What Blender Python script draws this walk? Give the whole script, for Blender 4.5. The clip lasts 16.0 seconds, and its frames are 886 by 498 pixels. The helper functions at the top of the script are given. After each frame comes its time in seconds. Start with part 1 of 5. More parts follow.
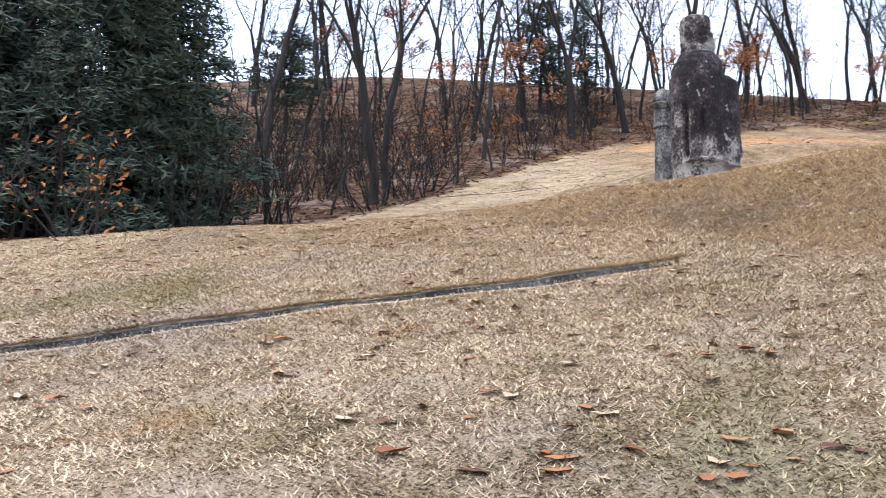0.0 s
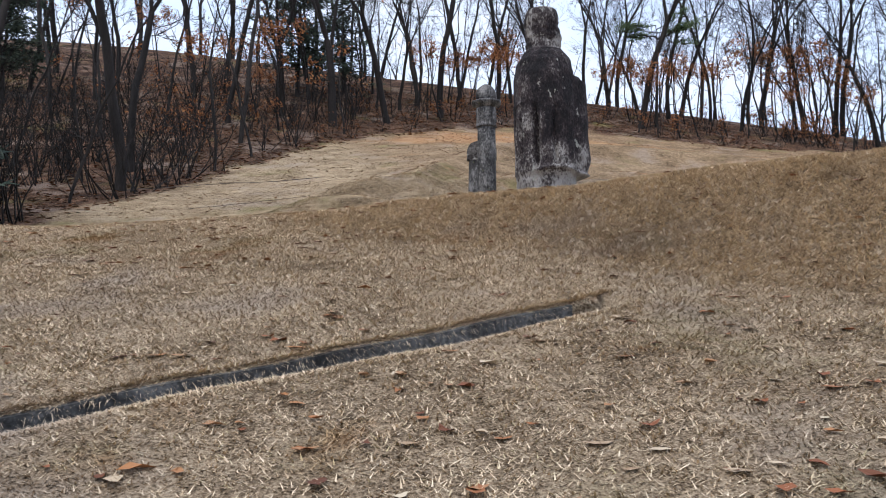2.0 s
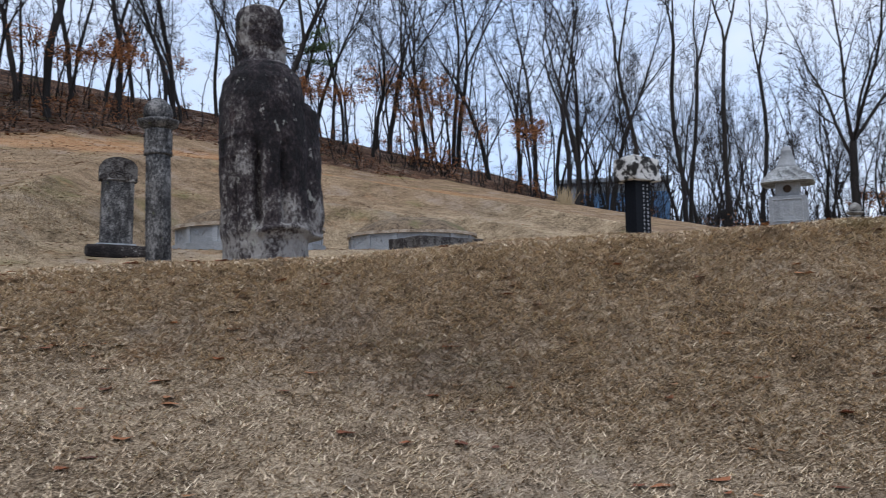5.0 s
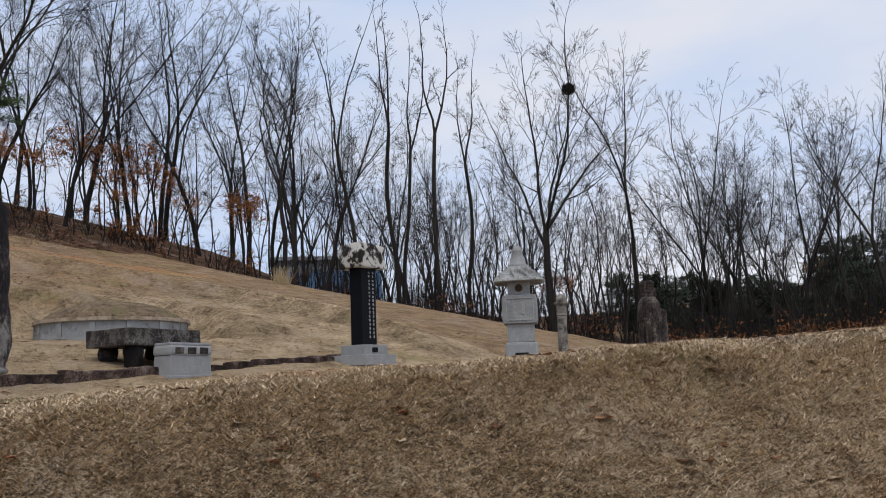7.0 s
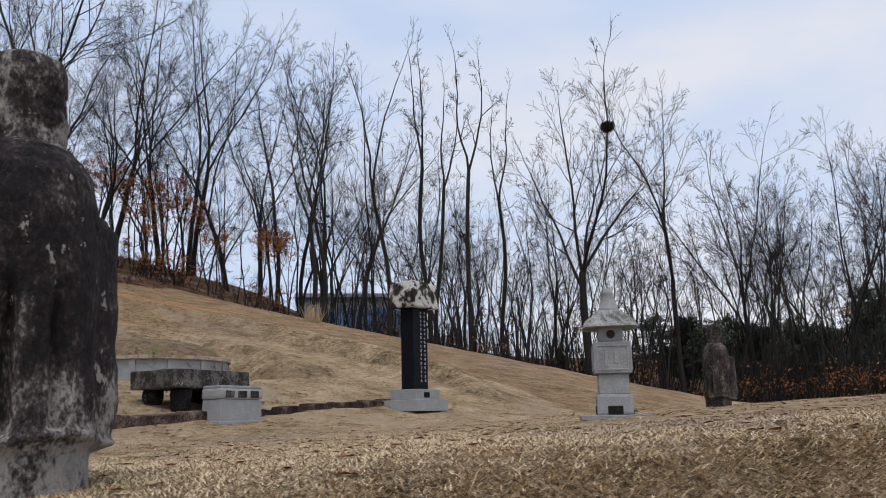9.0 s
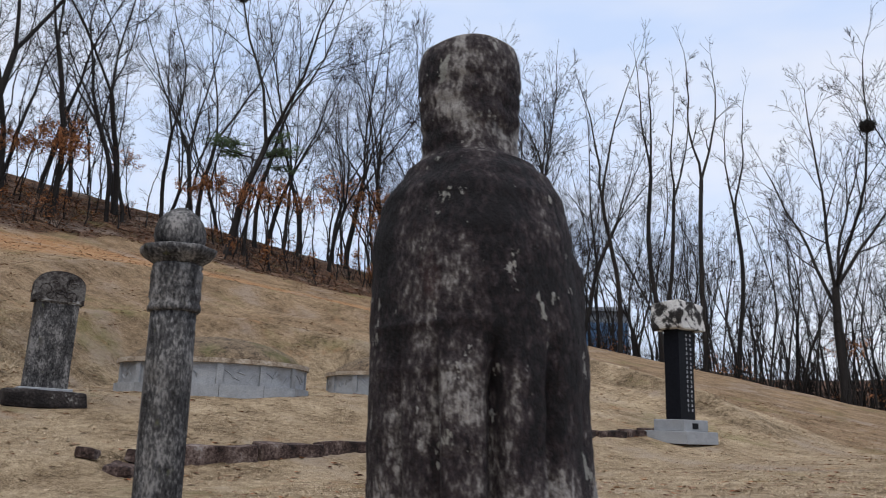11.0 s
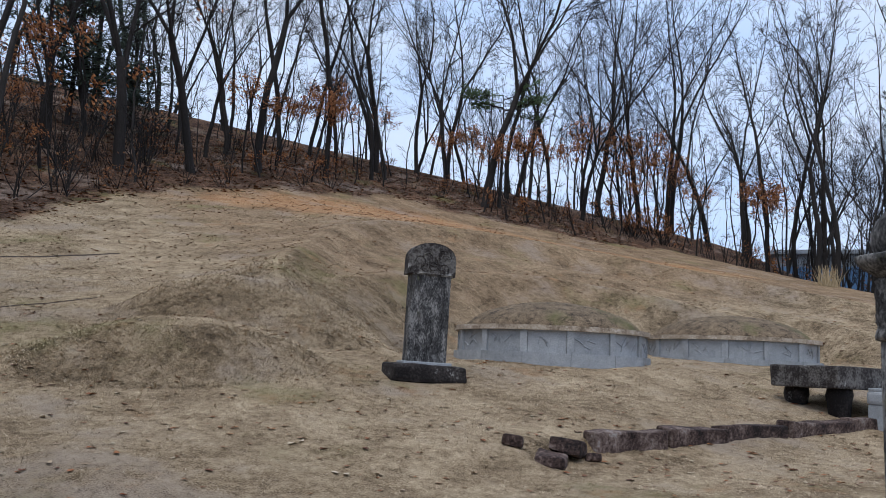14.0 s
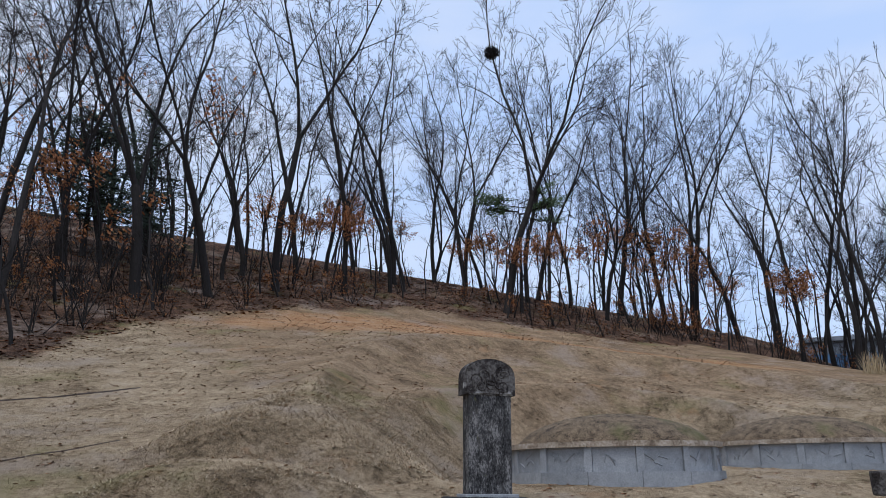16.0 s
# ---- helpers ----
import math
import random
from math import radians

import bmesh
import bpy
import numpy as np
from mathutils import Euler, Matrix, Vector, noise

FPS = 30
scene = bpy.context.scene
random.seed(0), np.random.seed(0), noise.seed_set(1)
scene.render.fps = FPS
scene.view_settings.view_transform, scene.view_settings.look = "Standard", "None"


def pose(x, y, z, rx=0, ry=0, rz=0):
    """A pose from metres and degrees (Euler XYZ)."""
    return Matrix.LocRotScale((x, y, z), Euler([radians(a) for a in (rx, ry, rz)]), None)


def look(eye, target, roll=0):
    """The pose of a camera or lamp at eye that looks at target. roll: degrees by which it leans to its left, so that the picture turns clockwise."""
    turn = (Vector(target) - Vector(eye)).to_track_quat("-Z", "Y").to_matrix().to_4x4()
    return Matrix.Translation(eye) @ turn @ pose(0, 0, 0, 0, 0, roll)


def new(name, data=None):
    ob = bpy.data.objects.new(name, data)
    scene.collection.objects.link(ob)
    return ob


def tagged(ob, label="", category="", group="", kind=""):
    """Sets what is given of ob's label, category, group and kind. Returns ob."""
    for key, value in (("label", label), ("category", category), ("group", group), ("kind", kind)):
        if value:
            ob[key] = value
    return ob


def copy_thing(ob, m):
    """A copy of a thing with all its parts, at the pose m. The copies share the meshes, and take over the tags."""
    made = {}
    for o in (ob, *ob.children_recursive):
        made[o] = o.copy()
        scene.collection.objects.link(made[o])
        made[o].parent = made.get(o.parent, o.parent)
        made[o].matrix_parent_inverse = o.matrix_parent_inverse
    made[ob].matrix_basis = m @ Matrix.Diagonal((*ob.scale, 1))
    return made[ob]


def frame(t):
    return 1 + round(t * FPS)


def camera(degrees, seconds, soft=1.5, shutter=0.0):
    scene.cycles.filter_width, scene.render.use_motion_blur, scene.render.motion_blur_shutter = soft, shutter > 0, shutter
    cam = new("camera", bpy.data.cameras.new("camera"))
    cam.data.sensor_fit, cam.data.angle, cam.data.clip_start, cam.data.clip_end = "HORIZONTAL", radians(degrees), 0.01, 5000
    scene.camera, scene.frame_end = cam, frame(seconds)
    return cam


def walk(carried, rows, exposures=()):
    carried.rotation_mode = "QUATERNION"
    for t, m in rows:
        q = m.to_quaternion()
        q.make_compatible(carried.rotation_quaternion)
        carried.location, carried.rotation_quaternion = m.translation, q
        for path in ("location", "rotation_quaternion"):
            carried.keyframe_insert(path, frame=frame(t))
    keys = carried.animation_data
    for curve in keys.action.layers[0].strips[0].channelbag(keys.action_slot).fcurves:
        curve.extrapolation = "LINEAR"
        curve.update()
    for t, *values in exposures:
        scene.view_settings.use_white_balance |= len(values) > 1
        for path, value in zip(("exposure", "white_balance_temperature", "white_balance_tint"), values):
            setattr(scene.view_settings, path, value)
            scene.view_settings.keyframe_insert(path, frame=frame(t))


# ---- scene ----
cam = camera(57.1, 16.0, soft=0.8, shutter=0.15)
METRES, EYE, TILT, LEAN, TURN = 12.0, 1.243, 4.6, -1.15, 0.0
ROWS = [
    (0.0, 0.0, 0.0, 0.0, -0.0, 0.0, 0.0),
    (0.5, -0.0159, 0.0333, 0.0048, -8.21, -0.42, -0.36),
    (1.0, -0.0364, 0.063, 0.0128, -12.21, -0.82, -0.57),
    (1.5, -0.0492, 0.0944, 0.0163, -14.91, -0.55, -0.46),
    (2.0, -0.0605, 0.1262, 0.0238, -18.1, -0.95, -0.62),
    (2.5, -0.0668, 0.1591, 0.0308, -23.02, -1.28, -0.76),
    (3.0, -0.0708, 0.1952, 0.0398, -23.39, -1.76, -0.58),
    (3.5, -0.0747, 0.228, 0.0481, -25.56, -1.36, -0.75),
    (4.0, -0.0665, 0.2629, 0.0543, -28.9, 0.38, -0.97),
    (4.5, -0.0576, 0.2974, 0.0599, -35.18, 0.09, -1.24),
    (5.0, -0.0384, 0.3231, 0.0677, -44.64, 0.41, -1.58),
    (7.5, 0.0129, 0.4107, 0.1019, -67.02, 8.27, -1.33),
    (8.0, 0.0247, 0.4339, 0.1037, -67.91, 10.25, -1.39),
    (10.5, 0.0587, 0.5993, 0.1175, -53.45, 6.72, -3.95),
    (11.0, 0.0611, 0.6289, 0.124, -49.79, 8.7, -4.5),
    (11.5, 0.0482, 0.6653, 0.1292, -43.2, 8.86, -5.49),
    (12.0, 0.0364, 0.6998, 0.1276, -37.25, 7.35, -6.36),
    (12.5, 0.0168, 0.7319, 0.1327, -32.37, 6.14, -6.23),
    (13.0, 0.0057, 0.7678, 0.1332, -32.5, 4.92, -6.25),
    (13.5, -0.0099, 0.7974, 0.1395, -35.04, 4.55, -5.87),
    (14.0, -0.0267, 0.8196, 0.1432, -34.71, 3.61, -4.36),
    (14.5, -0.0295, 0.8476, 0.1452, -33.71, 3.92, -2.6),
    (15.0, -0.0336, 0.8692, 0.1505, -33.25, 6.92, -2.32),
    (15.5, -0.0358, 0.8839, 0.1574, -33.6, 12.24, -0.81),
    (16.0, -0.0215, 0.9084, 0.1557, -33.54, 11.13, -0.94),
]
walk(cam, [(t, pose(0, 0, EYE, TILT, LEAN, TURN) @ pose(METRES * x, METRES * y, METRES * z, 90 + pitch, roll, yaw)) for t, x, y, z, yaw, pitch, roll in ROWS],
     exposures=[(0.0, 1.38, 6250, 12), (0.6, 0.82, 6400, 12), (2.0, 0.56, 6300, 11), (4.0, 0.3, 6150, 10), (5.2, 0.14, 6050, 10), (7.3, -0.05, 6850, 11), (8.2, -0.05, 6850, 11), (10.3, 0.08, 6750, 11), (12.5, 0.12, 6050, 9), (14.5, 0.12, 6000, 9), (16.0, -0.04, 5900, 10)])

# ---- world and sun: bright overcast winter afternoon ----
world = bpy.data.worlds.new("overcast_sky")
scene.world = world
world.use_nodes = True
wn, wl = world.node_tree.nodes, world.node_tree.links
wn.clear()
w_out = wn.new("ShaderNodeOutputWorld")
w_bg = wn.new("ShaderNodeBackground")
w_sky = wn.new("ShaderNodeTexSky")
w_sky.sky_type = "NISHITA"
w_sky.sun_disc = False
w_sky.sun_elevation, w_sky.sun_rotation = radians(64), radians(240)
w_dim = wn.new("ShaderNodeVectorMath")
w_dim.operation = "SCALE"
w_dim.inputs["Scale"].default_value = 0.11
w_tc = wn.new("ShaderNodeTexCoord")
w_map = wn.new("ShaderNodeMapping")
w_map.inputs["Scale"].default_value = (1.2, 1.2, 4.0)
w_noise = wn.new("ShaderNodeTexNoise")
w_noise.inputs["Scale"].default_value = 1.6
w_noise.inputs["Detail"].default_value = 5.0
w_ramp = wn.new("ShaderNodeValToRGB")
w_ramp.color_ramp.elements[0].position, w_ramp.color_ramp.elements[0].color = 0.36, (0.56, 0.69, 0.94, 1)
w_ramp.color_ramp.elements[1].position, w_ramp.color_ramp.elements[1].color = 0.62, (0.78, 0.82, 0.92, 1)
w_mix = wn.new("ShaderNodeMix")
w_mix.data_type = "RGBA"
w_mix.inputs[0].default_value = 0.86
wl.new(w_tc.outputs["Generated"], w_map.inputs["Vector"])
wl.new(w_map.outputs["Vector"], w_noise.inputs["Vector"])
wl.new(w_noise.outputs[0], w_ramp.inputs[0])
wl.new(w_sky.outputs[0], w_dim.inputs[0])
wl.new(w_dim.outputs[0], w_mix.inputs[6])
wl.new(w_ramp.outputs[0], w_mix.inputs[7])
wl.new(w_mix.outputs[2], w_bg.inputs["Color"])
wl.new(w_bg.outputs[0], w_out.inputs[0])
w_bg.inputs["Strength"].default_value = 1.08

sun_data = bpy.data.lights.new("sun", "SUN")
sun_data.energy, sun_data.angle, sun_data.color = 1.5, radians(30), (1.0, 0.95, 0.88)
sun = new("sun", sun_data)
sun.matrix_world = look((-12, -7, 32), (0, 0, 3))


# ---- materials ----
def material(name, stops, scale=6.0, detail=6.0, rough=0.85, bump=0.4, bump_scale=None, fine=0.35,
             metallic=0.0, patches=(), jitter=0.0, coords="Object", stretch=(1, 1, 1), distance=0.02):
    """Two scales of noise over a colour ramp, patches of stain (scale, threshold, softness, colour), and relief."""
    m = bpy.data.materials.new(name)
    m.use_nodes = True
    n, l = m.node_tree.nodes, m.node_tree.links
    b = n["Principled BSDF"]
    b.inputs["Roughness"].default_value = rough
    b.inputs["Metallic"].default_value = metallic
    b.inputs["Specular IOR Level"].default_value = 0.3
    tc = n.new("ShaderNodeTexCoord")
    mp = n.new("ShaderNodeMapping")
    mp.inputs["Scale"].default_value = stretch
    l.new(tc.outputs[coords], mp.inputs["Vector"])
    vec = mp.outputs["Vector"]

    def noise_at(s, d):
        t = n.new("ShaderNodeTexNoise")
        t.inputs["Scale"].default_value, t.inputs["Detail"].default_value = s, d
        t.inputs["Roughness"].default_value = 0.62
        l.new(vec, t.inputs["Vector"])
        return t.outputs[0]

    big, small = noise_at(scale, detail), noise_at(scale * 9, 4)
    mixer = n.new("ShaderNodeMix")
    mixer.inputs[0].default_value = fine
    l.new(big, mixer.inputs[2])
    l.new(small, mixer.inputs[3])
    fac = mixer.outputs[0]
    if jitter:
        info = n.new("ShaderNodeObjectInfo")
        ma = n.new("ShaderNodeMath")
        ma.operation = "MULTIPLY_ADD"
        ma.inputs[1].default_value, ma.inputs[2].default_value = jitter, -jitter / 2
        l.new(info.outputs["Random"], ma.inputs[0])
        ad = n.new("ShaderNodeMath")
        l.new(fac, ad.inputs[0])
        l.new(ma.outputs[0], ad.inputs[1])
        fac = ad.outputs[0]
    ramp = n.new("ShaderNodeValToRGB")
    e = ramp.color_ramp.elements
    while len(e) < len(stops):
        e.new(0.5)
    for el, (p, c) in zip(e, stops):
        el.position, el.color = p, (*c, 1)
    l.new(fac, ramp.inputs[0])
    col = ramp.outputs[0]
    for s, at, soft, c in patches:
        t = noise_at(s, 5)
        r = n.new("ShaderNodeMapRange")
        r.inputs["From Min"].default_value, r.inputs["From Max"].default_value = at - soft, at + soft
        l.new(t, r.inputs["Value"])
        mx = n.new("ShaderNodeMix")
        mx.data_type = "RGBA"
        mx.inputs[7].default_value = (*c, 1)
        l.new(r.outputs[0], mx.inputs[0])
        l.new(col, mx.inputs[6])
        col = mx.outputs[2]
    l.new(col, b.inputs["Base Color"])
    if bump:
        bn = n.new("ShaderNodeBump")
        bn.inputs["Strength"].default_value, bn.inputs["Distance"].default_value = bump, distance
        l.new(noise_at(bump_scale or scale * 6, 6), bn.inputs["Height"])
        l.new(bn.outputs[0], b.inputs["Normal"])
    return m


# patches of the lawn: noise scale, detail, from, to, colour, most
PATCHES = [(0.55, 5, 0.53, 0.62, (0.30, 0.245, 0.205), 0.55), (0.42, 7, 0.56, 0.64, (0.20, 0.185, 0.07), 0.55), (0.85, 7, 0.585, 0.65, (0.37, 0.20, 0.095), 0.5), (2.6, 5, 0.57, 0.66, (0.13, 0.09, 0.06), 0.35)]


def island_material(name, stops, rough=0.8, patches=()):
    """A ramp over the random value of each loose piece, tinted where the lawn has a patch."""
    m = bpy.data.materials.new(name)
    m.use_nodes = True
    n, l = m.node_tree.nodes, m.node_tree.links
    b = n["Principled BSDF"]
    b.inputs["Roughness"].default_value = rough
    b.inputs["Specular IOR Level"].default_value = 0.2
    g = n.new("ShaderNodeNewGeometry")
    ramp = n.new("ShaderNodeValToRGB")
    e = ramp.color_ramp.elements
    while len(e) < len(stops):
        e.new(0.5)
    for el, (p, c) in zip(e, stops):
        el.position, el.color = p, (*c, 1)
    l.new(g.outputs["Random Per Island"], ramp.inputs[0])
    col = ramp.outputs[0]
    for s, d, lo, hi, c, most in patches:
        tc, t, r, mx = n.new("ShaderNodeTexCoord"), n.new("ShaderNodeTexNoise"), n.new("ShaderNodeMapRange"), n.new("ShaderNodeMix")
        t.inputs["Scale"].default_value, t.inputs["Detail"].default_value, t.inputs["Roughness"].default_value = s, d, 0.65
        l.new(tc.outputs["Object"], t.inputs["Vector"])
        r.inputs["From Min"].default_value, r.inputs["From Max"].default_value, r.inputs["To Max"].default_value = lo, hi, most
        l.new(t.outputs[0], r.inputs["Value"])
        mx.data_type = "RGBA"
        mx.inputs[7].default_value = (*c, 1)
        l.new(r.outputs[0], mx.inputs[0])
        l.new(col, mx.inputs[6])
        col = mx.outputs[2]
    l.new(col, b.inputs["Base Color"])
    return m


TURF = {
    "lawn": [(0.42, (0.12, 0.082, 0.048)), (0.5, (0.375, 0.278, 0.172)), (0.58, (0.63, 0.495, 0.33))],
    # coarse turf on steep faces, darkened further to paint shade below bright crests
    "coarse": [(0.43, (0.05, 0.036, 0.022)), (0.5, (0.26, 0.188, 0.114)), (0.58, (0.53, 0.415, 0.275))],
    "brown": [(0.41, (0.085, 0.055, 0.032)), (0.5, (0.265, 0.178, 0.104)), (0.59, (0.46, 0.33, 0.205))],
    "clay": [(0.4, (0.26, 0.11, 0.045)), (0.5, (0.40, 0.225, 0.11)), (0.6, (0.54, 0.37, 0.22))],
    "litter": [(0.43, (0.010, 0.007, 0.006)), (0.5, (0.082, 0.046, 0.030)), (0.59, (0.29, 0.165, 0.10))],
    "thatch": [(0.42, (0.11, 0.078, 0.05)), (0.5, (0.345, 0.255, 0.165)), (0.58, (0.62, 0.49, 0.34))],
    "soil": [(0.3, (0.02, 0.013, 0.009)), (0.7, (0.09, 0.06, 0.04))]}


def ground_material(name, zones):
    """Turf kinds laid over one another by the mesh's own zone values, with ragged edges."""
    m = bpy.data.materials.new(name)
    m.use_nodes = True
    n, l = m.node_tree.nodes, m.node_tree.links
    b = n["Principled BSDF"]
    b.inputs["Roughness"].default_value = 0.95
    b.inputs["Specular IOR Level"].default_value = 0.1
    tc = n.new("ShaderNodeTexCoord")

    def tex(s, d=6.0):
        t = n.new("ShaderNodeTexNoise")
        t.inputs["Scale"].default_value, t.inputs["Detail"].default_value, t.inputs["Roughness"].default_value = s, d, 0.65
        l.new(tc.outputs["Object"], t.inputs["Vector"])
        return t.outputs[0]

    def mix(f, x, y, kind="FLOAT"):
        k = n.new("ShaderNodeMix")
        k.data_type = kind
        a, c = (2, 3) if kind == "FLOAT" else (6, 7)
        if isinstance(f, float):
            k.inputs[0].default_value = f
        else:
            l.new(f, k.inputs[0])
        l.new(x, k.inputs[a])
        if isinstance(y, tuple):
            k.inputs[c].default_value = (*y, 1)
        else:
            l.new(y, k.inputs[c])
        return k.outputs[0 if kind == "FLOAT" else 2]

    def ramp(f, stops):
        k = n.new("ShaderNodeValToRGB")
        e = k.color_ramp.elements
        while len(e) < len(stops):
            e.new(0.5)
        for el, (p, c) in zip(e, stops):
            el.position, el.color = p, (*c, 1)
        l.new(f, k.inputs[0])
        return k.outputs[0]

    def step(v, lo, hi):
        k = n.new("ShaderNodeMapRange")
        k.inputs["From Min"].default_value, k.inputs["From Max"].default_value = lo, hi
        l.new(v, k.inputs["Value"])
        return k.outputs[0]

    big, mid, fine = tex(1.1), tex(9, 8), tex(75, 5)
    grain = mix(0.5, mix(0.45, big, mid), fine)
    edge = mix(0.5, tex(2.2), tex(14))
    col = ramp(grain, TURF["lawn"])
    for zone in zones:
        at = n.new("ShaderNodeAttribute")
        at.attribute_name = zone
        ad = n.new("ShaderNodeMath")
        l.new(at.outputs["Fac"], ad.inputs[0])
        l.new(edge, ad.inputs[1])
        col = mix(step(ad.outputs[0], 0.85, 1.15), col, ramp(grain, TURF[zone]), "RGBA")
    for s, d, lo, hi, c, most in PATCHES:
        k = n.new("ShaderNodeMath")
        k.operation = "MULTIPLY"
        k.inputs[1].default_value = most
        l.new(step(mix(0.25, tex(s, d), fine), lo, hi), k.inputs[0])
        col = mix(k.outputs[0], col, c, "RGBA")
    l.new(col, b.inputs["Base Color"])
    bn = n.new("ShaderNodeBump")
    bn.inputs["Strength"].default_value, bn.inputs["Distance"].default_value = 1.0, 0.05
    l.new(mix(0.55, tex(28, 6), tex(110, 4)), bn.inputs["Height"])
    l.new(bn.outputs[0], b.inputs["Normal"])
    return m


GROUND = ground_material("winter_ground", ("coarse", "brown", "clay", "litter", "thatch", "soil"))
GRAVETURF = material("brown_grave_turf", [(0.42, (0.04, 0.028, 0.018)), (0.5, (0.20, 0.14, 0.085)), (0.60, (0.38, 0.285, 0.18))], scale=6.0, detail=10, fine=0.6, bump=1.0,
                     bump_scale=45, distance=0.06, patches=[(0.8, 0.60, 0.08, (0.15, 0.145, 0.05))])
GRASS = island_material("dry_grass_blades", [(0.0, (0.18, 0.128, 0.08)), (0.2, (0.44, 0.33, 0.21)), (0.6, (0.64, 0.50, 0.34)), (0.92, (0.80, 0.66, 0.48)), (1.0, (0.48, 0.41, 0.22))], patches=PATCHES)
LEAF = island_material("fallen_leaves", [(0.0, (0.09, 0.035, 0.02)), (0.35, (0.24, 0.085, 0.035)), (0.6, (0.33, 0.15, 0.06)), (0.8, (0.30, 0.19, 0.11)), (1.0, (0.55, 0.46, 0.33))], rough=0.6)
TUFT = island_material("coarse_grass_tufts", [(0.0, (0.13, 0.09, 0.058)), (0.25, (0.46, 0.35, 0.225)), (0.75, (0.72, 0.575, 0.40)), (1.0, (0.88, 0.76, 0.57))], patches=PATCHES)
OAK_LEAF = island_material("withered_oak_leaves", [(0.0, (0.16, 0.06, 0.025)), (0.5, (0.30, 0.12, 0.045)), (1.0, (0.42, 0.2, 0.08))])
NEEDLE = island_material("pine_needles", [(0.0, (0.022, 0.035, 0.028)), (0.6, (0.048, 0.066, 0.05)), (1.0, (0.085, 0.10, 0.065))])
PINE = island_material("green_pine_needles", [(0.0, (0.03, 0.06, 0.025)), (0.6, (0.07, 0.11, 0.04)), (1.0, (0.12, 0.16, 0.06))])
BARK = material("bark", [(0.3, (0.007, 0.006, 0.006)), (0.55, (0.022, 0.018, 0.016)), (0.75, (0.048, 0.040, 0.035))], scale=3, stretch=(1, 1, 0.25), bump=0.8, bump_scale=14, distance=0.03, jitter=0.15)
TWIG = material("twig_bark", [(0.3, (0.007, 0.006, 0.005)), (0.7, (0.022, 0.017, 0.015))], scale=2, bump=0, jitter=0.15)
STATUE = material("weathered_black_granite", [(0.45, (0.006, 0.005, 0.006)), (0.535, (0.024, 0.017, 0.019)), (0.59, (0.066, 0.056, 0.054)), (0.67, (0.27, 0.255, 0.24))], scale=5.5, detail=13, fine=0.42, stretch=(1, 1, 0.6),
                  rough=0.9, bump=1.0, bump_scale=26, distance=0.03,
                  patches=[(6.5, 0.665, 0.010, (0.24, 0.235, 0.21)), (17, 0.67, 0.015, (0.26, 0.25, 0.23)), (2.3, 0.66, 0.05, (0.045, 0.02, 0.018))])


def paler_where(m, name, amount):
    """Shift a material's ramp towards its paler end where the mesh carries that value."""
    n, l = m.node_tree.nodes, m.node_tree.links
    ramp = next(k for k in n if k.bl_idname == "ShaderNodeValToRGB")
    was = ramp.inputs[0].links[0].from_socket
    at, ma = n.new("ShaderNodeAttribute"), n.new("ShaderNodeMath")
    at.attribute_name = name
    ma.operation = "MULTIPLY_ADD"
    ma.inputs[1].default_value = amount
    l.new(at.outputs["Fac"], ma.inputs[0])
    l.new(was, ma.inputs[2])
    l.new(ma.outputs[0], ramp.inputs[0])


paler_where(STATUE, "lichen", 0.105)
PALESTATUE = material("weathered_brown_granite", [(0.44, (0.012, 0.009, 0.009)), (0.54, (0.055, 0.044, 0.039)), (0.64, (0.2, 0.175, 0.155))], scale=4.2, detail=12, fine=0.4, stretch=(1, 1, 0.5), rough=0.9, bump=0.9, bump_scale=30, distance=0.02)
PALESTONE = material("pale_weathered_granite", [(0.40, (0.05, 0.046, 0.042)), (0.5, (0.18, 0.17, 0.155)), (0.62, (0.33, 0.315, 0.29))], scale=4.5, detail=12, fine=0.38, rough=0.92, bump=0.7, bump_scale=45, distance=0.012)
OLDSTONE = material("lichened_granite", [(0.41, (0.014, 0.013, 0.013)), (0.5, (0.062, 0.06, 0.06)), (0.60, (0.235, 0.225, 0.215))], scale=7.5, detail=12, fine=0.45, stretch=(1, 1, 0.45),
                    rough=0.92, bump=0.7, bump_scale=45, distance=0.012, patches=[(5, 0.63, 0.06, (0.055, 0.05, 0.045)), (9, 0.68, 0.04, (0.10, 0.10, 0.05))])
DARKSTONE = material("blackened_stone", [(0.42, (0.010, 0.008, 0.008)), (0.53, (0.034, 0.028, 0.026)), (0.64, (0.14, 0.13, 0.12))], scale=3.5, detail=9, fine=0.4,
                     rough=0.92, bump=0.8, bump_scale=30, distance=0.015, jitter=0.12, patches=[(4, 0.66, 0.04, (0.36, 0.35, 0.33))])
KERBSTONE = material("brown_kerb_stone", [(0.41, (0.012, 0.008, 0.007)), (0.5, (0.058, 0.036, 0.030)), (0.60, (0.17, 0.125, 0.105)), (0.68, (0.30, 0.27, 0.25))], scale=3, detail=10, fine=0.45, rough=0.95, bump=0.9, bump_scale=26, distance=0.02, jitter=0.1)
GRANITE = material("pale_granite", [(0.3, (0.17, 0.18, 0.19)), (0.5, (0.28, 0.29, 0.30)), (0.7, (0.40, 0.41, 0.42))], scale=6, detail=8, fine=0.6,
                   rough=0.8, bump=0.25, bump_scale=90, distance=0.005, jitter=0.1, patches=[(1.6, 0.66, 0.08, (0.20, 0.20, 0.195))])
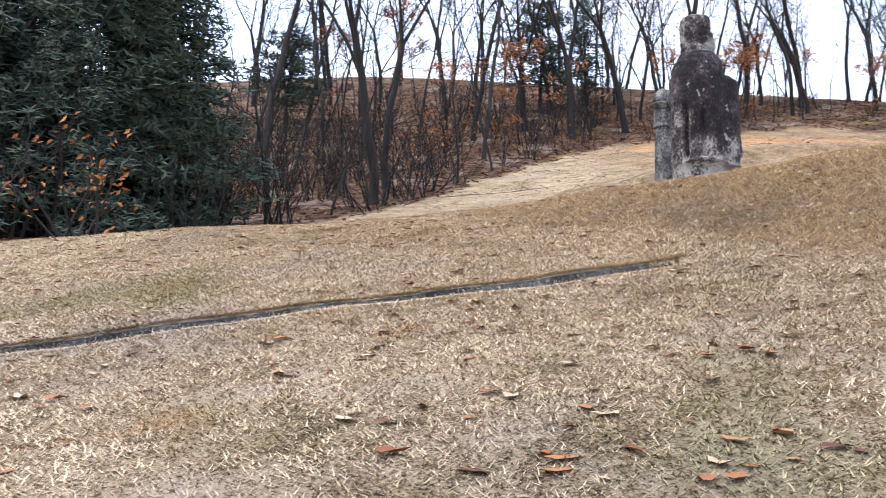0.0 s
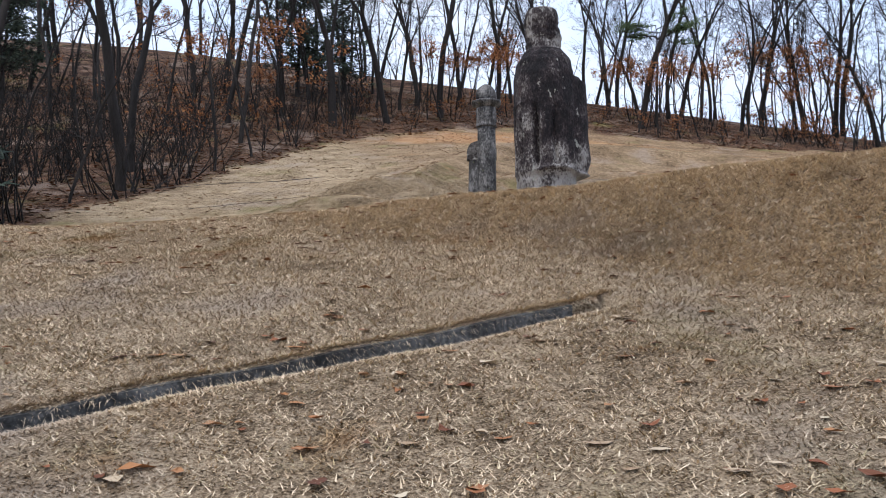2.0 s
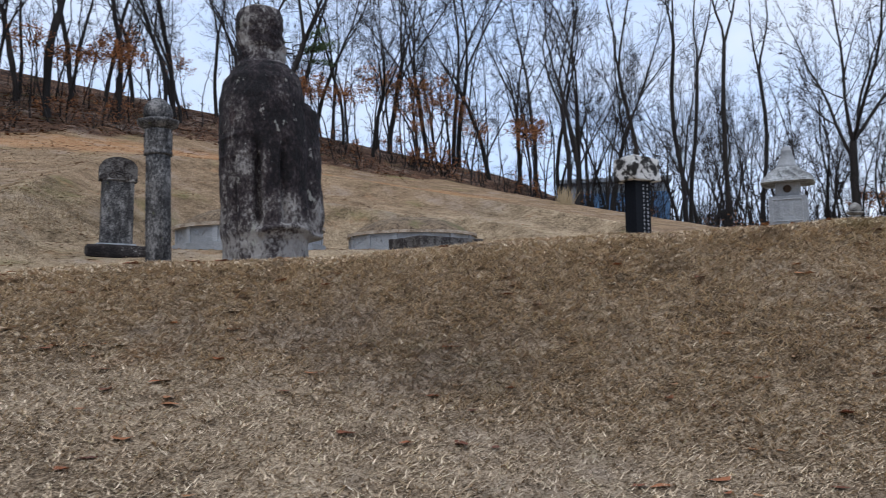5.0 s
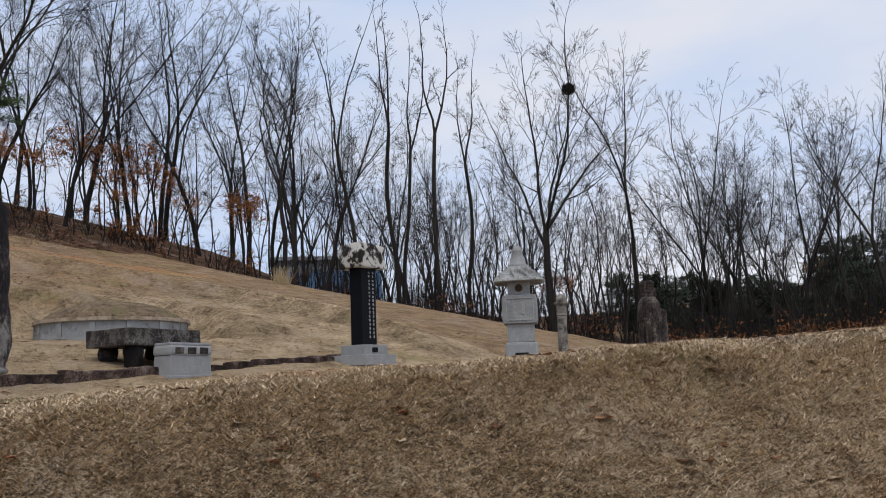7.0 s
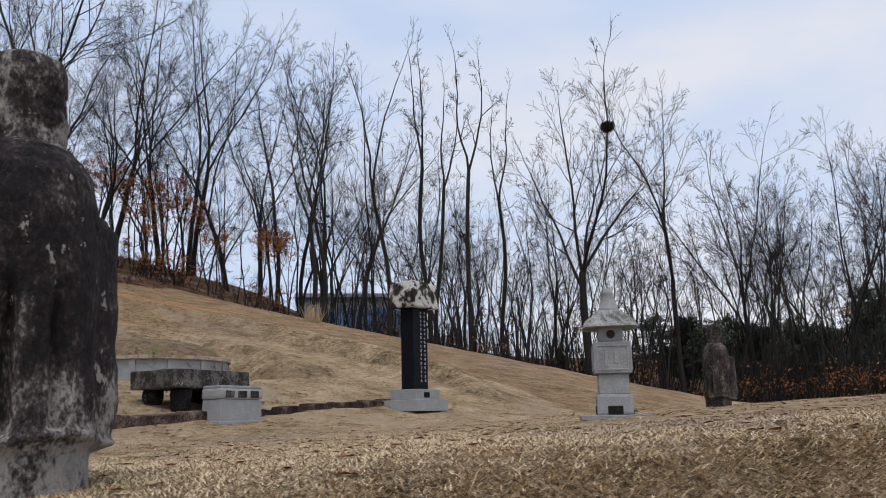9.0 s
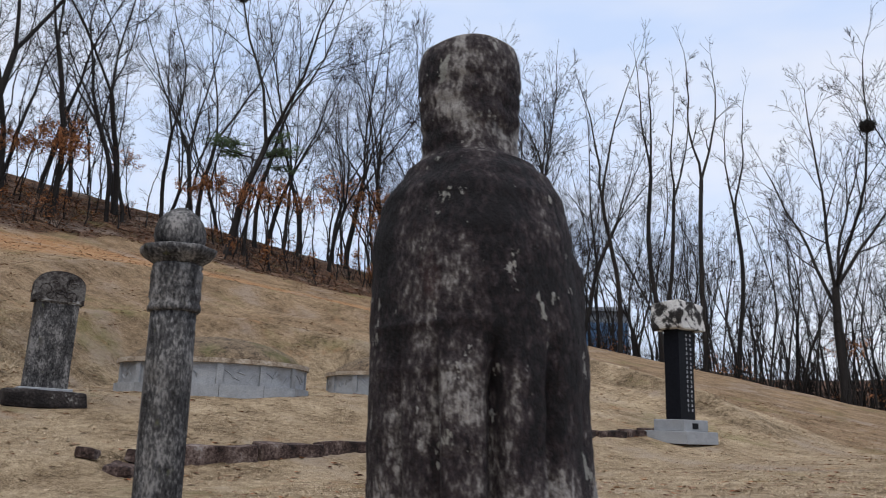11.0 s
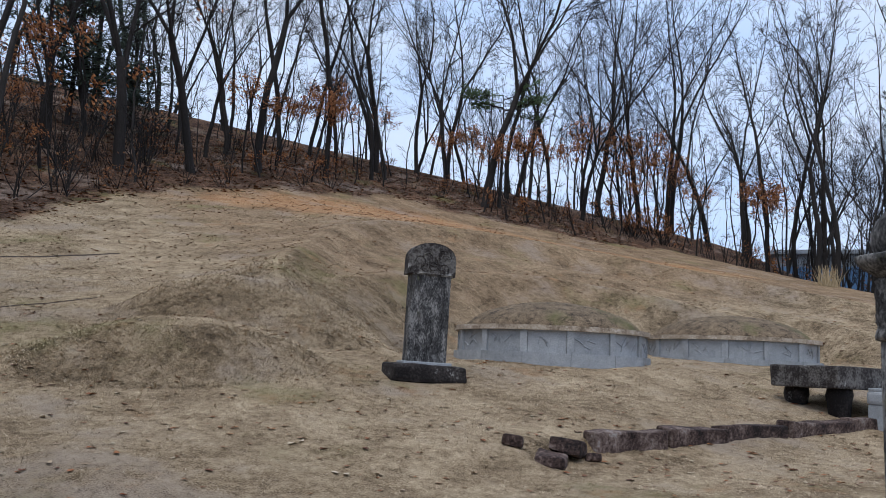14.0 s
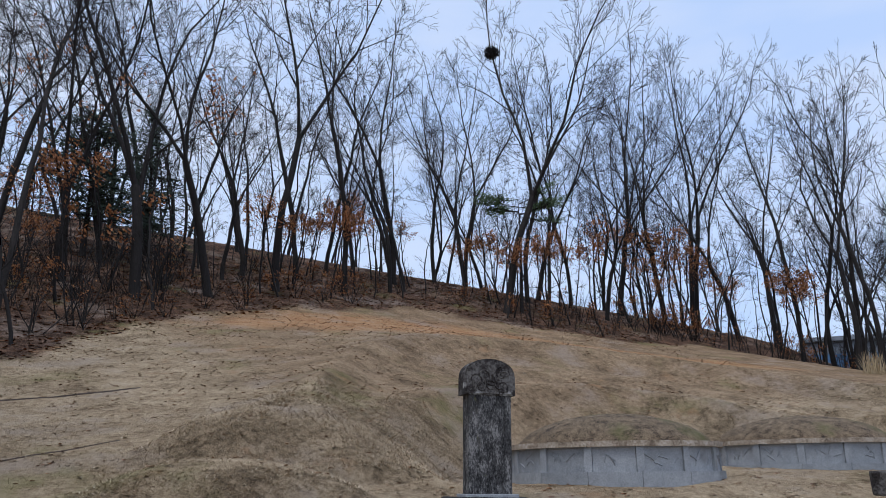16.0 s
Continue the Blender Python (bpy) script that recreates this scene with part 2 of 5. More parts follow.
STAINED = material("stained_granite", [(0.36, (0.045, 0.05, 0.045)), (0.48, (0.20, 0.205, 0.205)), (0.62, (0.40, 0.41, 0.41))], scale=5, detail=9, fine=0.5, rough=0.85, bump=0.4, bump_scale=60, distance=0.006)
CAPSTONE = material("stained_coping", [(0.38, (0.12, 0.088, 0.06)), (0.5, (0.33, 0.265, 0.195)), (0.62, (0.54, 0.47, 0.39))], scale=4, fine=0.5, rough=0.9, bump=0.5, bump_scale=40, distance=0.008)
BLACK = material("polished_black_stone", [(0.3, (0.005, 0.006, 0.008)), (0.7, (0.012, 0.013, 0.017))], scale=20, rough=0.42, bump=0)
BLACK.node_tree.nodes["Principled BSDF"].inputs["Specular IOR Level"].default_value = 0.06
INSCRIPTION = material("pale_inscription", [(0.3, (0.32, 0.33, 0.36)), (0.7, (0.5, 0.51, 0.54))], scale=30, bump=0)
CARVED = material("speckled_carving", [(0.46, (0.02, 0.018, 0.017)), (0.5, (0.10, 0.095, 0.09)), (0.54, (0.58, 0.57, 0.55))], scale=4, detail=5, fine=0.15, bump=1.0, bump_scale=14, distance=0.05)
CONCRETE = material("grey_concrete", [(0.38, (0.018, 0.017, 0.016)), (0.5, (0.06, 0.059, 0.057)), (0.64, (0.16, 0.158, 0.152))], scale=5, fine=0.4, bump=0.4, bump_scale=40, distance=0.006)
SOIL_AND_HOLE = material("dark_soil_and_hole_shade", [(0.3, (0.02, 0.013, 0.009)), (0.7, (0.09, 0.06, 0.04))], scale=8, bump=0.9, bump_scale=30, distance=0.02)
# far building: blue metal and grey walls, distance haze mixed into both colours
BLUEWALL = material("hazed_blue_sheet_metal", [(0.3, (0.09, 0.19, 0.36)), (0.7, (0.13, 0.25, 0.44))], scale=1, rough=0.5, bump=0)
GREYWALL = material("hazed_pale_render", [(0.3, (0.22, 0.25, 0.29)), (0.7, (0.33, 0.36, 0.40))], scale=0.7, bump=0)
GLASS = material("dark_window_glass", [(0.3, (0.03, 0.04, 0.05)), (0.7, (0.05, 0.06, 0.08))], scale=1, rough=0.1, bump=0)
DRYREED = island_material("dry_reed", [(0.0, (0.30, 0.22, 0.12)), (1.0, (0.50, 0.40, 0.25))])


# ---- mesh helpers ----
def obj(name, verts, faces, mat, parent=None, label="", smooth=False):
    me = bpy.data.meshes.new(name)
    me.from_pydata([tuple(v) for v in verts], [], faces)
    me.validate()
    me.materials.append(mat)
    if smooth:
        me.shade_smooth()
    ob = new(name, me)
    if parent is not None:
        ob.parent = parent
    if label:
        ob["label"] = label
    return ob


def part(name, bm, mat, parent=None, label="", smooth=False):
    me = bpy.data.meshes.new(name)
    bmesh.ops.recalc_face_normals(bm, faces=bm.faces)
    bm.to_mesh(me)
    bm.free()
    me.materials.append(mat)
    if smooth:
        me.shade_smooth()
    ob = new(name, me)
    if parent is not None:
        ob.parent = parent
    if label:
        ob["label"] = label
    return ob


def thing(name, m, label, category, group="", kind=""):
    e = new(name)
    e.matrix_world = m
    return tagged(e, label, category, group, kind)


def block(size, at=(0, 0, 0), bevel=0.01, rough=0.0, cuts=0, seed=0, taper=1.0, bm=None):
    """A bevelled stone block standing on at, optionally uneven and tapered upwards."""
    own = bmesh.new()
    bmesh.ops.create_cube(own, size=1)
    sx, sy, sz = size
    for v in own.verts:
        k = taper if v.co.z > 0 else 1.0
        v.co = Vector((v.co.x * sx * k, v.co.y * sy * k, (v.co.z + 0.5) * sz))
    if bevel:
        bmesh.ops.bevel(own, geom=own.edges[:], offset=bevel, segments=2, affect="EDGES", profile=0.6)
    if cuts:
        bmesh.ops.subdivide_edges(own, edges=[e for e in own.edges if e.calc_length() > 0.12], cuts=cuts, use_grid_fill=True)
    if rough:
        for v in own.verts:
            p = v.co * 3.1 + Vector((seed * 7.3, seed * 3.1, seed))
            v.co += rough * Vector((noise.noise(p), noise.noise(p + Vector((9, 0, 0))), noise.noise(p + Vector((0, 9, 0)))))
    bmesh.ops.translate(own, verts=own.verts, vec=Vector(at))
    if bm is None:
        return own
    tmp = bpy.data.meshes.new("tmp")
    own.to_mesh(tmp)
    own.free()
    bm.from_mesh(tmp)
    bpy.data.meshes.remove(tmp)
    return bm


def lathe(profile, sides=24, squash=None, wobble=0.0, seed=0, square=0.0):
    """Rings of (radius, z); squash(angle, z) scales the radius."""
    verts, faces = [], []
    for r, z in profile:
        for i in range(sides):
            a = 2 * math.pi * i / sides
            k = squash(a, z) if squash else 1.0
            if square:
                c = max(abs(math.cos(a)), abs(math.sin(a)))
                k *= (1 - square) + square / c
            if wobble:
                k += wobble * noise.noise(Vector((math.cos(a) * 1.6 + seed, math.sin(a) * 1.6, z * 5)))
            verts.append((r * k * math.cos(a), r * k * math.sin(a), z))
    m = len(profile)
    for j in range(m - 1):
        for i in range(sides):
            i2 = (i + 1) % sides
            faces.append((j * sides + i, j * sides + i2, (j + 1) * sides + i2, (j + 1) * sides + i))
    faces.append(tuple(range(sides))[::-1])
    faces.append(tuple(range((m - 1) * sides, m * sides)))
    return verts, faces


def interp(z, table):
    for (z0, v0), (z1, v1) in zip(table, table[1:]):
        if z <= z1:
            k = max(0.0, min(1.0, (z - z0) / (z1 - z0)))
            k = k * k * (3 - 2 * k)
            return v0 + (v1 - v0) * k
    return table[-1][1]


# ---- ground ----
def smax(a, b, k):
    return (a + b + np.sqrt((a - b) ** 2 + k * k)) / 2


def smin(a, b, k):
    return (a + b - np.sqrt((a - b) ** 2 + k * k)) / 2


def sstep(a, b, x):
    t = np.clip((x - a) / (b - a), 0, 1)
    return t * t * (3 - 2 * t)


def bump(x, y, cx, cy, sx, sy, amp, turn=0.0):
    c, s = math.cos(turn), math.sin(turn)
    u, v = (x - cx) * c + (y - cy) * s, -(x - cx) * s + (y - cy) * c
    return amp * np.exp(-0.5 * ((u / sx) ** 2 + (v / sy) ** 2))


def knoll(x, y, cx, cy, sx, sy, amp, turn):
    """A low rounded heap with a plain edge."""
    c, s = math.cos(turn), math.sin(turn)
    u, v = (x - cx) * c + (y - cy) * s, -(x - cx) * s + (y - cy) * c
    return amp * np.exp(-((u / sx) ** 2 + (v / sy) ** 2) ** 1.7)


def crest(d, width, amp):
    """A rounded ridge along d = 0, steeper on the inner side."""
    return amp * np.exp(-(np.sqrt((d / np.where(d < 0, width * 0.8, width * 1.7)) ** 2 + 0.04) - 0.2))


def arc_window(a, a0, a1):
    return sstep(a0 - 12, a0 + 12, a) * (1 - sstep(a1 - 12, a1 + 12, a))


def kerb_y(x):
    return 16.78 - 0.068 * x


def height(x, y):
    x, y = np.asarray(x, float), np.asarray(y, float)
    slope = 0.14 + 0.099 * x + 0.221 * y
    slope = smax(slope, -4.5 + 0.02 * x + 0.03 * y, 1.0)
    scarp = -2.229 + 0.506 * x + 0.444 * y
    terrace = 3.097 + 0.02 * np.minimum(x, 26) - 0.046 * y - 0.02 * np.maximum(-x - 3, 0) - 0.10 * np.maximum(-y - 2, 0)
    h = smin(smax(slope, scarp, 0.12), terrace, 0.15)
    upper = smin(1.65 + 0.094 * x + 0.053 * y, terrace + 0.33 + 0.22 * (y - kerb_y(x)), 0.1)
    steep = 0.5 + 4.5 * sstep(5.2, 6.4, x)
    h = smax(h, smin(2.7 + 0.02 * (x - 5) + steep * (y - kerb_y(x)) + 0.12 * (1 - sstep(5.2, 6.4, x)), upper, 0.08), 0.06)
    hill = -1.682 + 0.069 * x + 0.244 * y
    hill = hill + bump(x, y, 12.5, 35.5, 6.5, 5.0, 0.9) - 0.20 * np.maximum(x + 0.1 * y - 38, 0)
    a = np.degrees(np.arctan2(y - 21.0, x - 13.5))
    outer = np.hypot(x - 13.5, y - 21.0) - 10.0 + 1.7 * sstep(95, 135, a)      # two crescent banks behind the graves
    inner = np.hypot(x - 13.0, y - 21.0) - 5.7
    hill = hill + crest(outer, 0.8, 0.65) * arc_window(a, -38, 178) + crest(inner, 0.6, 0.5) * arc_window(a, -25, 165)
    shelf = 6.14 + 0.03 * 5.7 * np.cos(np.radians(a)) + 0.3 * (5.7 * np.sin(np.radians(a)) - 5.6) + 0.02 * inner + 0.62 * smax(inner - 1.4, 0 * x, 0.3)
    hill = smin(hill, shelf + 9 * (1 - arc_window(a, 5, 150)), 0.12)
    hill = smax(hill, -6.0 + 0 * x, 1.0)
    ring = np.maximum(np.hypot((x - 12.2) / 1.25, y - 19.8) - 4.5, 0)
    hill = smin(hill, 3.78 + 0.035 * (x - 10) + 1.0 * ring, 0.12)          # level pit cut for the graves
    h = smax(h, hill, 0.3)
    wood = -9.836 + 0.041 * x + 0.482 * y
    wood = smin(smin(wood, 25.8 - 0.2 * x - 0.10 * y, 0.8), 21.5 + 0.12 * x, 1.0)
    wood = smax(wood - 0.3 * np.maximum(x - 44, 0), -6 + 0 * x, 1.0)
    h = smax(h, wood, 0.8)
    h = h + bump(x, y, 92, -8, 16, 24, 9.0)                      # far wooded rise to the east
    h = h + knoll(x, y, 3.0, 20.45, 1.7, 0.85, 0.5, -0.15) + knoll(x, y, 3.9, 22.7, 1.05, 0.8, 0.45, 0.0)
    swell = 0.013 * (np.sin(1.9 * x + 0.7 * y) + np.sin(-1.1 * x + 2.3 * y + 1)) + 0.006 * (np.sin(6.1 * x + 3.7 * y) + np.sin(-4.3 * x + 7.1 * y + 2))
    return h + swell * np.exp(-np.hypot(x - 5, y - 14) / 60)


def h_at(x, y):
    return float(height(x, y))


FOREST_EDGE = [(-60, 8), (-9, 9.5), (-5.5, 13), (-3.6, 22), (-1.3, 26.6), (1.8, 32.4), (6.3, 37.8), (12.2, 40.9), (19, 42.6), (26, 39.5), (34, 37), (38.5, 31), (40, 18), (41, 4), (44, -40)]


def forest_depth(x, y):
    """How far a place lies inside the wood (negative on the lawn), for arrays."""
    x, y = np.asarray(x, float), np.asarray(y, float)
    best = np.full(x.shape, 1e9)
    side = np.zeros(x.shape)
    for (x0, y0), (x1, y1) in zip(FOREST_EDGE, FOREST_EDGE[1:]):
        dx, dy = x1 - x0, y1 - y0
        t = np.clip(((x - x0) * dx + (y - y0) * dy) / (dx * dx + dy * dy), 0, 1)
        d = np.hypot(x - x0 - t * dx, y - y0 - t * dy)
        s = np.sign(dx * (y - y0) - dy * (x - x0))
        side = np.where(d < best, s, side)
        best = np.minimum(best, d)
    return best * side


DITCH_A, DITCH_W = math.atan(0.28), 0.225          # the drain's heading and clear width
DITCH_END = Vector((1.70, 5.74))
DU, DV = Vector((math.cos(DITCH_A), math.sin(DITCH_A))), Vector((-math.sin(DITCH_A), math.cos(DITCH_A)))


def spread(stops):
    """Grid lines from (start, step) pairs."""
    out = []
    for (a, s), (b, _) in zip(stops, stops[1:]):
        k = max(1, round((b - a) / s))
        out += [a + (b - a) * i / k for i in range(k)]
    return out + [stops[-1][0]]


def build_ground():
    us = spread([(-600, 60), (-120, 12), (-40, 2), (-12, 0.4), (-6, 0.12), (0.0, 0.12), (7, 0.2), (26, 0.5), (48, 2), (90, 12), (200, 60), (620, 60)])
    vs = spread([(-600, 60), (-120, 12), (-40, 2), (-12, 0.5), (-5, 0.14), (-DITCH_W / 2 - 0.012, 0.01), (-DITCH_W / 2 + 0.012, 0.1), (DITCH_W / 2 - 0.012, 0.01),
                 (DITCH_W / 2 + 0.012, 0.14), (7.5, 0.14), (12, 0.07), (13, 0.16), (20, 0.35), (44, 1.5), (90, 12), (200, 60), (620, 60)])
    us = np.array([u for u in us if abs(u) > 0.06] + [-0.012, 0.012])
    us.sort()
    vs = np.array(vs)
    U, V = np.meshgrid(us, vs)
    X = DITCH_END.x + DU.x * U + DV.x * V
    Y = DITCH_END.y + DU.y * U + DV.y * V
    Z = height(X, Y)
    inside = (U < 0.0) & (U > -9.0) & (np.abs(V) < DITCH_W / 2)
    Z = np.where(inside, Z - 0.36, Z)
    nu, nv = len(us), len(vs)
    verts = np.stack([X, Y, Z], -1).reshape(-1, 3)
    i, j = np.meshgrid(np.arange(nu - 1), np.arange(nv - 1))
    a = (j * nu + i).ravel()
    faces = np.stack([a, a + 1, a + nu + 1, a + nu], -1)
    me = bpy.data.meshes.new("ground")
    me.from_pydata(verts.tolist(), [], faces.tolist())
    me.materials.append(GROUND)
    x, y = verts[:, 0], verts[:, 1]
    wob = np.array([noise.noise(Vector((p * 0.5, q * 0.5, 2))) for p, q in zip(x, y)])
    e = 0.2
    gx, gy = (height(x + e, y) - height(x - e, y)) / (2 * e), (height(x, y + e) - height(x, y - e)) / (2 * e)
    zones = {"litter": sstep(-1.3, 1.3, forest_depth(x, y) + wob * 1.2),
             # follows slope: coarse turf, with shade of steep faces put into its colour
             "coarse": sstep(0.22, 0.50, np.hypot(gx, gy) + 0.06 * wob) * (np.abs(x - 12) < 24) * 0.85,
             "clay": 0.95 * np.clip(bump(x, y, 15.0, 37.0, 6.0, 2.6, 1.0, -0.08) + bump(x, y, 23.0, 34.4, 7.0, 1.3, 1.05, -0.42) + 0.25 * wob, 0, 1) * 0.9,
             "brown": np.maximum(0.78 * sstep(11.3, 12.2, np.hypot(x - 14.5, y - 21.5)) * sstep(13, 17, x) * sstep(7, 14, y), 0.58 * sstep(21.5, 26.5, y + 0.25 * wob) * sstep(2, 8, x)) * (1 - sstep(0.2, 1.2, forest_depth(x, y))),
             "thatch": 0.85 * (1 - sstep(4.5, 8.5, np.hypot(x - 1.6, y - 5.8))),
             "soil": inside.ravel().astype(float)}
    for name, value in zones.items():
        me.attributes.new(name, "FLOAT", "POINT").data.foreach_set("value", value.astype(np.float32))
    me.shade_smooth()
    return tagged(new("ground", me), "dry winter lawn on a hillside merging into leaf-littered woodland floor", "ground", kind="structure")


ground = build_ground()


# ---- the drain ----
def build_drain():
    d = thing("drainage_channel", Matrix.Identity(4), "narrow grey concrete drainage channel sunk in the lawn", "drain", kind="structure")
    half, wall, deep = DITCH_W / 2, 0.035, 0.27
    for side in (-1, 1):
        verts, faces = [], []
        n = 60
        for k in range(n + 1):
            u = -0.24 - 8.6 * k / n
            for off, dz in ((half - wall, -deep), (half - wall, -0.018), (half + 0.006, -0.012), (half + 0.006, -deep)):
                p = DITCH_END + DU * u + DV * (side * off)
                q = DITCH_END + DU * u + DV * (side * (half + 0.02))
                verts.append((p.x, p.y, h_at(q.x, q.y) + dz))
        for k in range(n):
            for s in range(4):
                a, b = k * 4 + s, k * 4 + (s + 1) % 4
                faces.append((a, b, b + 4, a + 4))
        faces += [(0, 1, 2, 3), (n * 4, n * 4 + 3, n * 4 + 2, n * 4 + 1)]
        obj("channel_wall", verts, faces, CONCRETE, d)
    verts, faces = [], []
    for k in range(41):
        u = -8.9 * k / 40
        for off in (-half, half):
            p = DITCH_END + DU * u + DV * off
            verts.append((p.x, p.y, h_at(p.x, p.y) - 0.262))
    faces = [(2 * k, 2 * k + 1, 2 * k + 3, 2 * k + 2) for k in range(40)]
    obj("channel_bed", verts, faces, CONCRETE, d)


build_drain()


# ---- statues ----
def statue_mesh():
    """A robed figure seen from behind: column-like head under a tall cap, sloping shoulders, straight robe, sleeves brought to the front (+x)."""
    side = [(0, 0.335), (0.21, 0.335), (0.24, 0.35), (0.30, 0.365), (0.6, 0.355), (1.0, 0.36), (1.28, 0.352), (1.42, 0.325), (1.51, 0.28), (1.57, 0.225), (1.615, 0.162), (1.68, 0.146), (1.76, 0.160), (1.95, 0.174), (2.02, 0.168), (2.046, 0.140), (2.055, 0.02)]
    depth = [(0, 0.29), (0.21, 0.29), (0.3, 0.305), (1.0, 0.30), (1.3, 0.29), (1.45, 0.265), (1.56, 0.205), (1.62, 0.16), (1.8, 0.165), (1.95, 0.17), (2.02, 0.160), (2.046, 0.13), (2.055, 0.02)]
    lobe = [(0, 0.29), (0.2, 0.30), (0.24, 0.42), (0.4, 0.46), (0.8, 0.45), (1.1, 0.44), (1.22, 0.43), (1.27, 0.37), (1.31, 0.20), (1.34, 0.0)]
    face_bulge = [(1.55, 0.0), (1.6, 0.2), (1.75, 0.215), (1.85, 0.19), (1.9, 0.0)]
    n, m = 128, 150
    verts, faces = [], []
    for j in range(m + 1):
        z = 2.055 * j / m
        a, b = interp(z, depth), interp(z, side)
        lo = interp(z, lobe)
        fb = interp(z, face_bulge)
        for i in range(n):
            t = 2 * math.pi * i / n
            c, s = math.cos(t), math.sin(t)
            r = 1.0 / ((abs(c) / a) ** 2.5 + (abs(s) / b) ** 2.5) ** (1 / 2.5)
            if c > 0 and lo > 0.05:
                r = max(r, 1.0 / ((abs(c) / lo) ** 2.6 + (abs(s) / 0.30) ** 2.6) ** (1 / 2.6))
            if c > 0 and fb > 0.05:
                r = max(r, 1.0 / ((abs(c) / fb) ** 2.2 + (abs(s) / 0.12) ** 2.2) ** (1 / 2.2))
            ang = math.degrees(t) % 360
            if 0.28 < z < 0.98:                                   # long fold down the back between robe and sleeve
                dz = min(1, (z - 0.28) / 0.1, (0.98 - z) / 0.2)
                r -= 0.12 * dz * math.exp(-((ang - 236) / 4.2) ** 2)
                r -= 0.06 * dz * math.exp(-((ang - 202) / 3.6) ** 2) + 0.055 * dz * math.exp(-((ang - 172) / 3.6) ** 2) + 0.06 * dz * math.exp(-((ang - 268) / 4) ** 2)
                r += 0.012 * dz * math.exp(-((ang - 214) / 8) ** 2)
            if 150 < ang < 232:                                   # girdle
                r += 0.008 * math.exp(-((z - 1.0) / 0.012) ** 2) + 0.007 * math.exp(-((z - 0.86) / 0.012) ** 2)
            if 236 < ang or ang < 60:                             # curled sleeve hem
                r += 0.03 * math.exp(-((z - 0.27 - 0.03 * math.sin(t * 3)) / 0.025) ** 2)
            if z > 1.62:
                r += 0.004 * math.sin(z * 80 + 2 * noise.noise(Vector((c * 2, s * 2, z * 4)))) * (1 if z < 1.9 else 0.3)
            p = Vector((r * c, r * s, z))
            r *= 1 + 0.035 * noise.noise(p * 3.2) + 0.016 * noise.noise(p * 11) + 0.006 * noise.noise(p * 34)
            verts.append((r * c, r * s, z))
    for j in range(m):
        for i in range(n):
            i2 = (i + 1) % n
            faces.append((j * n + i, j * n + i2, (j + 1) * n + i2, (j + 1) * n + i))
    faces.append(tuple(range(n))[::-1])
    faces.append(tuple(range(m * n, m * n + n)))
    return verts, faces


def build_statues():
    v, f = statue_mesh()
    s = obj("stone_statue", v, f, STATUE, smooth=True)
    pale = [max(0.0, min(1.0, (0.85 - p[2] - 0.5 * noise.noise(Vector((p[0], p[1], p[2] * 0.5)) * 4)) / 0.6)) + max(0.0, min(0.6, (0.27 - p[2]) / 0.03)) + (0.95 * max(0.0, min(1.0, 0.6 + 1.6 * noise.noise(Vector(p) * 7))) if p[2] > 1.6 else 0.0) for p in v]
    s.data.attributes.new("lichen", "FLOAT", "POINT").data.foreach_set("value", pale)
    s.matrix_world = pose(2.87, 9.08, h_at(2.87, 9.08) - 0.06, -1.2, -1.4, -6) @ Matrix.Diagonal((1, 1, 0.982, 1))
    tagged(s, "weathered blackened granite statue of a robed official standing on the lawn", "statue", "pair of tomb statues")
    o = copy_thing(s, pose(21.4, 8.7, h_at(21.4, 8.7) - 0.05, 0, 1, -70))
    o.data = s.data.copy()
    o.data.materials[0] = PALESTATUE
    tagged(o, "weathered brown stone statue standing by the far woodland edge", "statue")


build_statues()


# ---- stone marker posts ----
def octagon(a):
    """Radius factor of a regular octagon with slightly worn arrises."""
    q = (a + math.pi / 8) % (math.pi / 4) - math.pi / 8
    return min(0.955 / math.cos(q), 1.018)


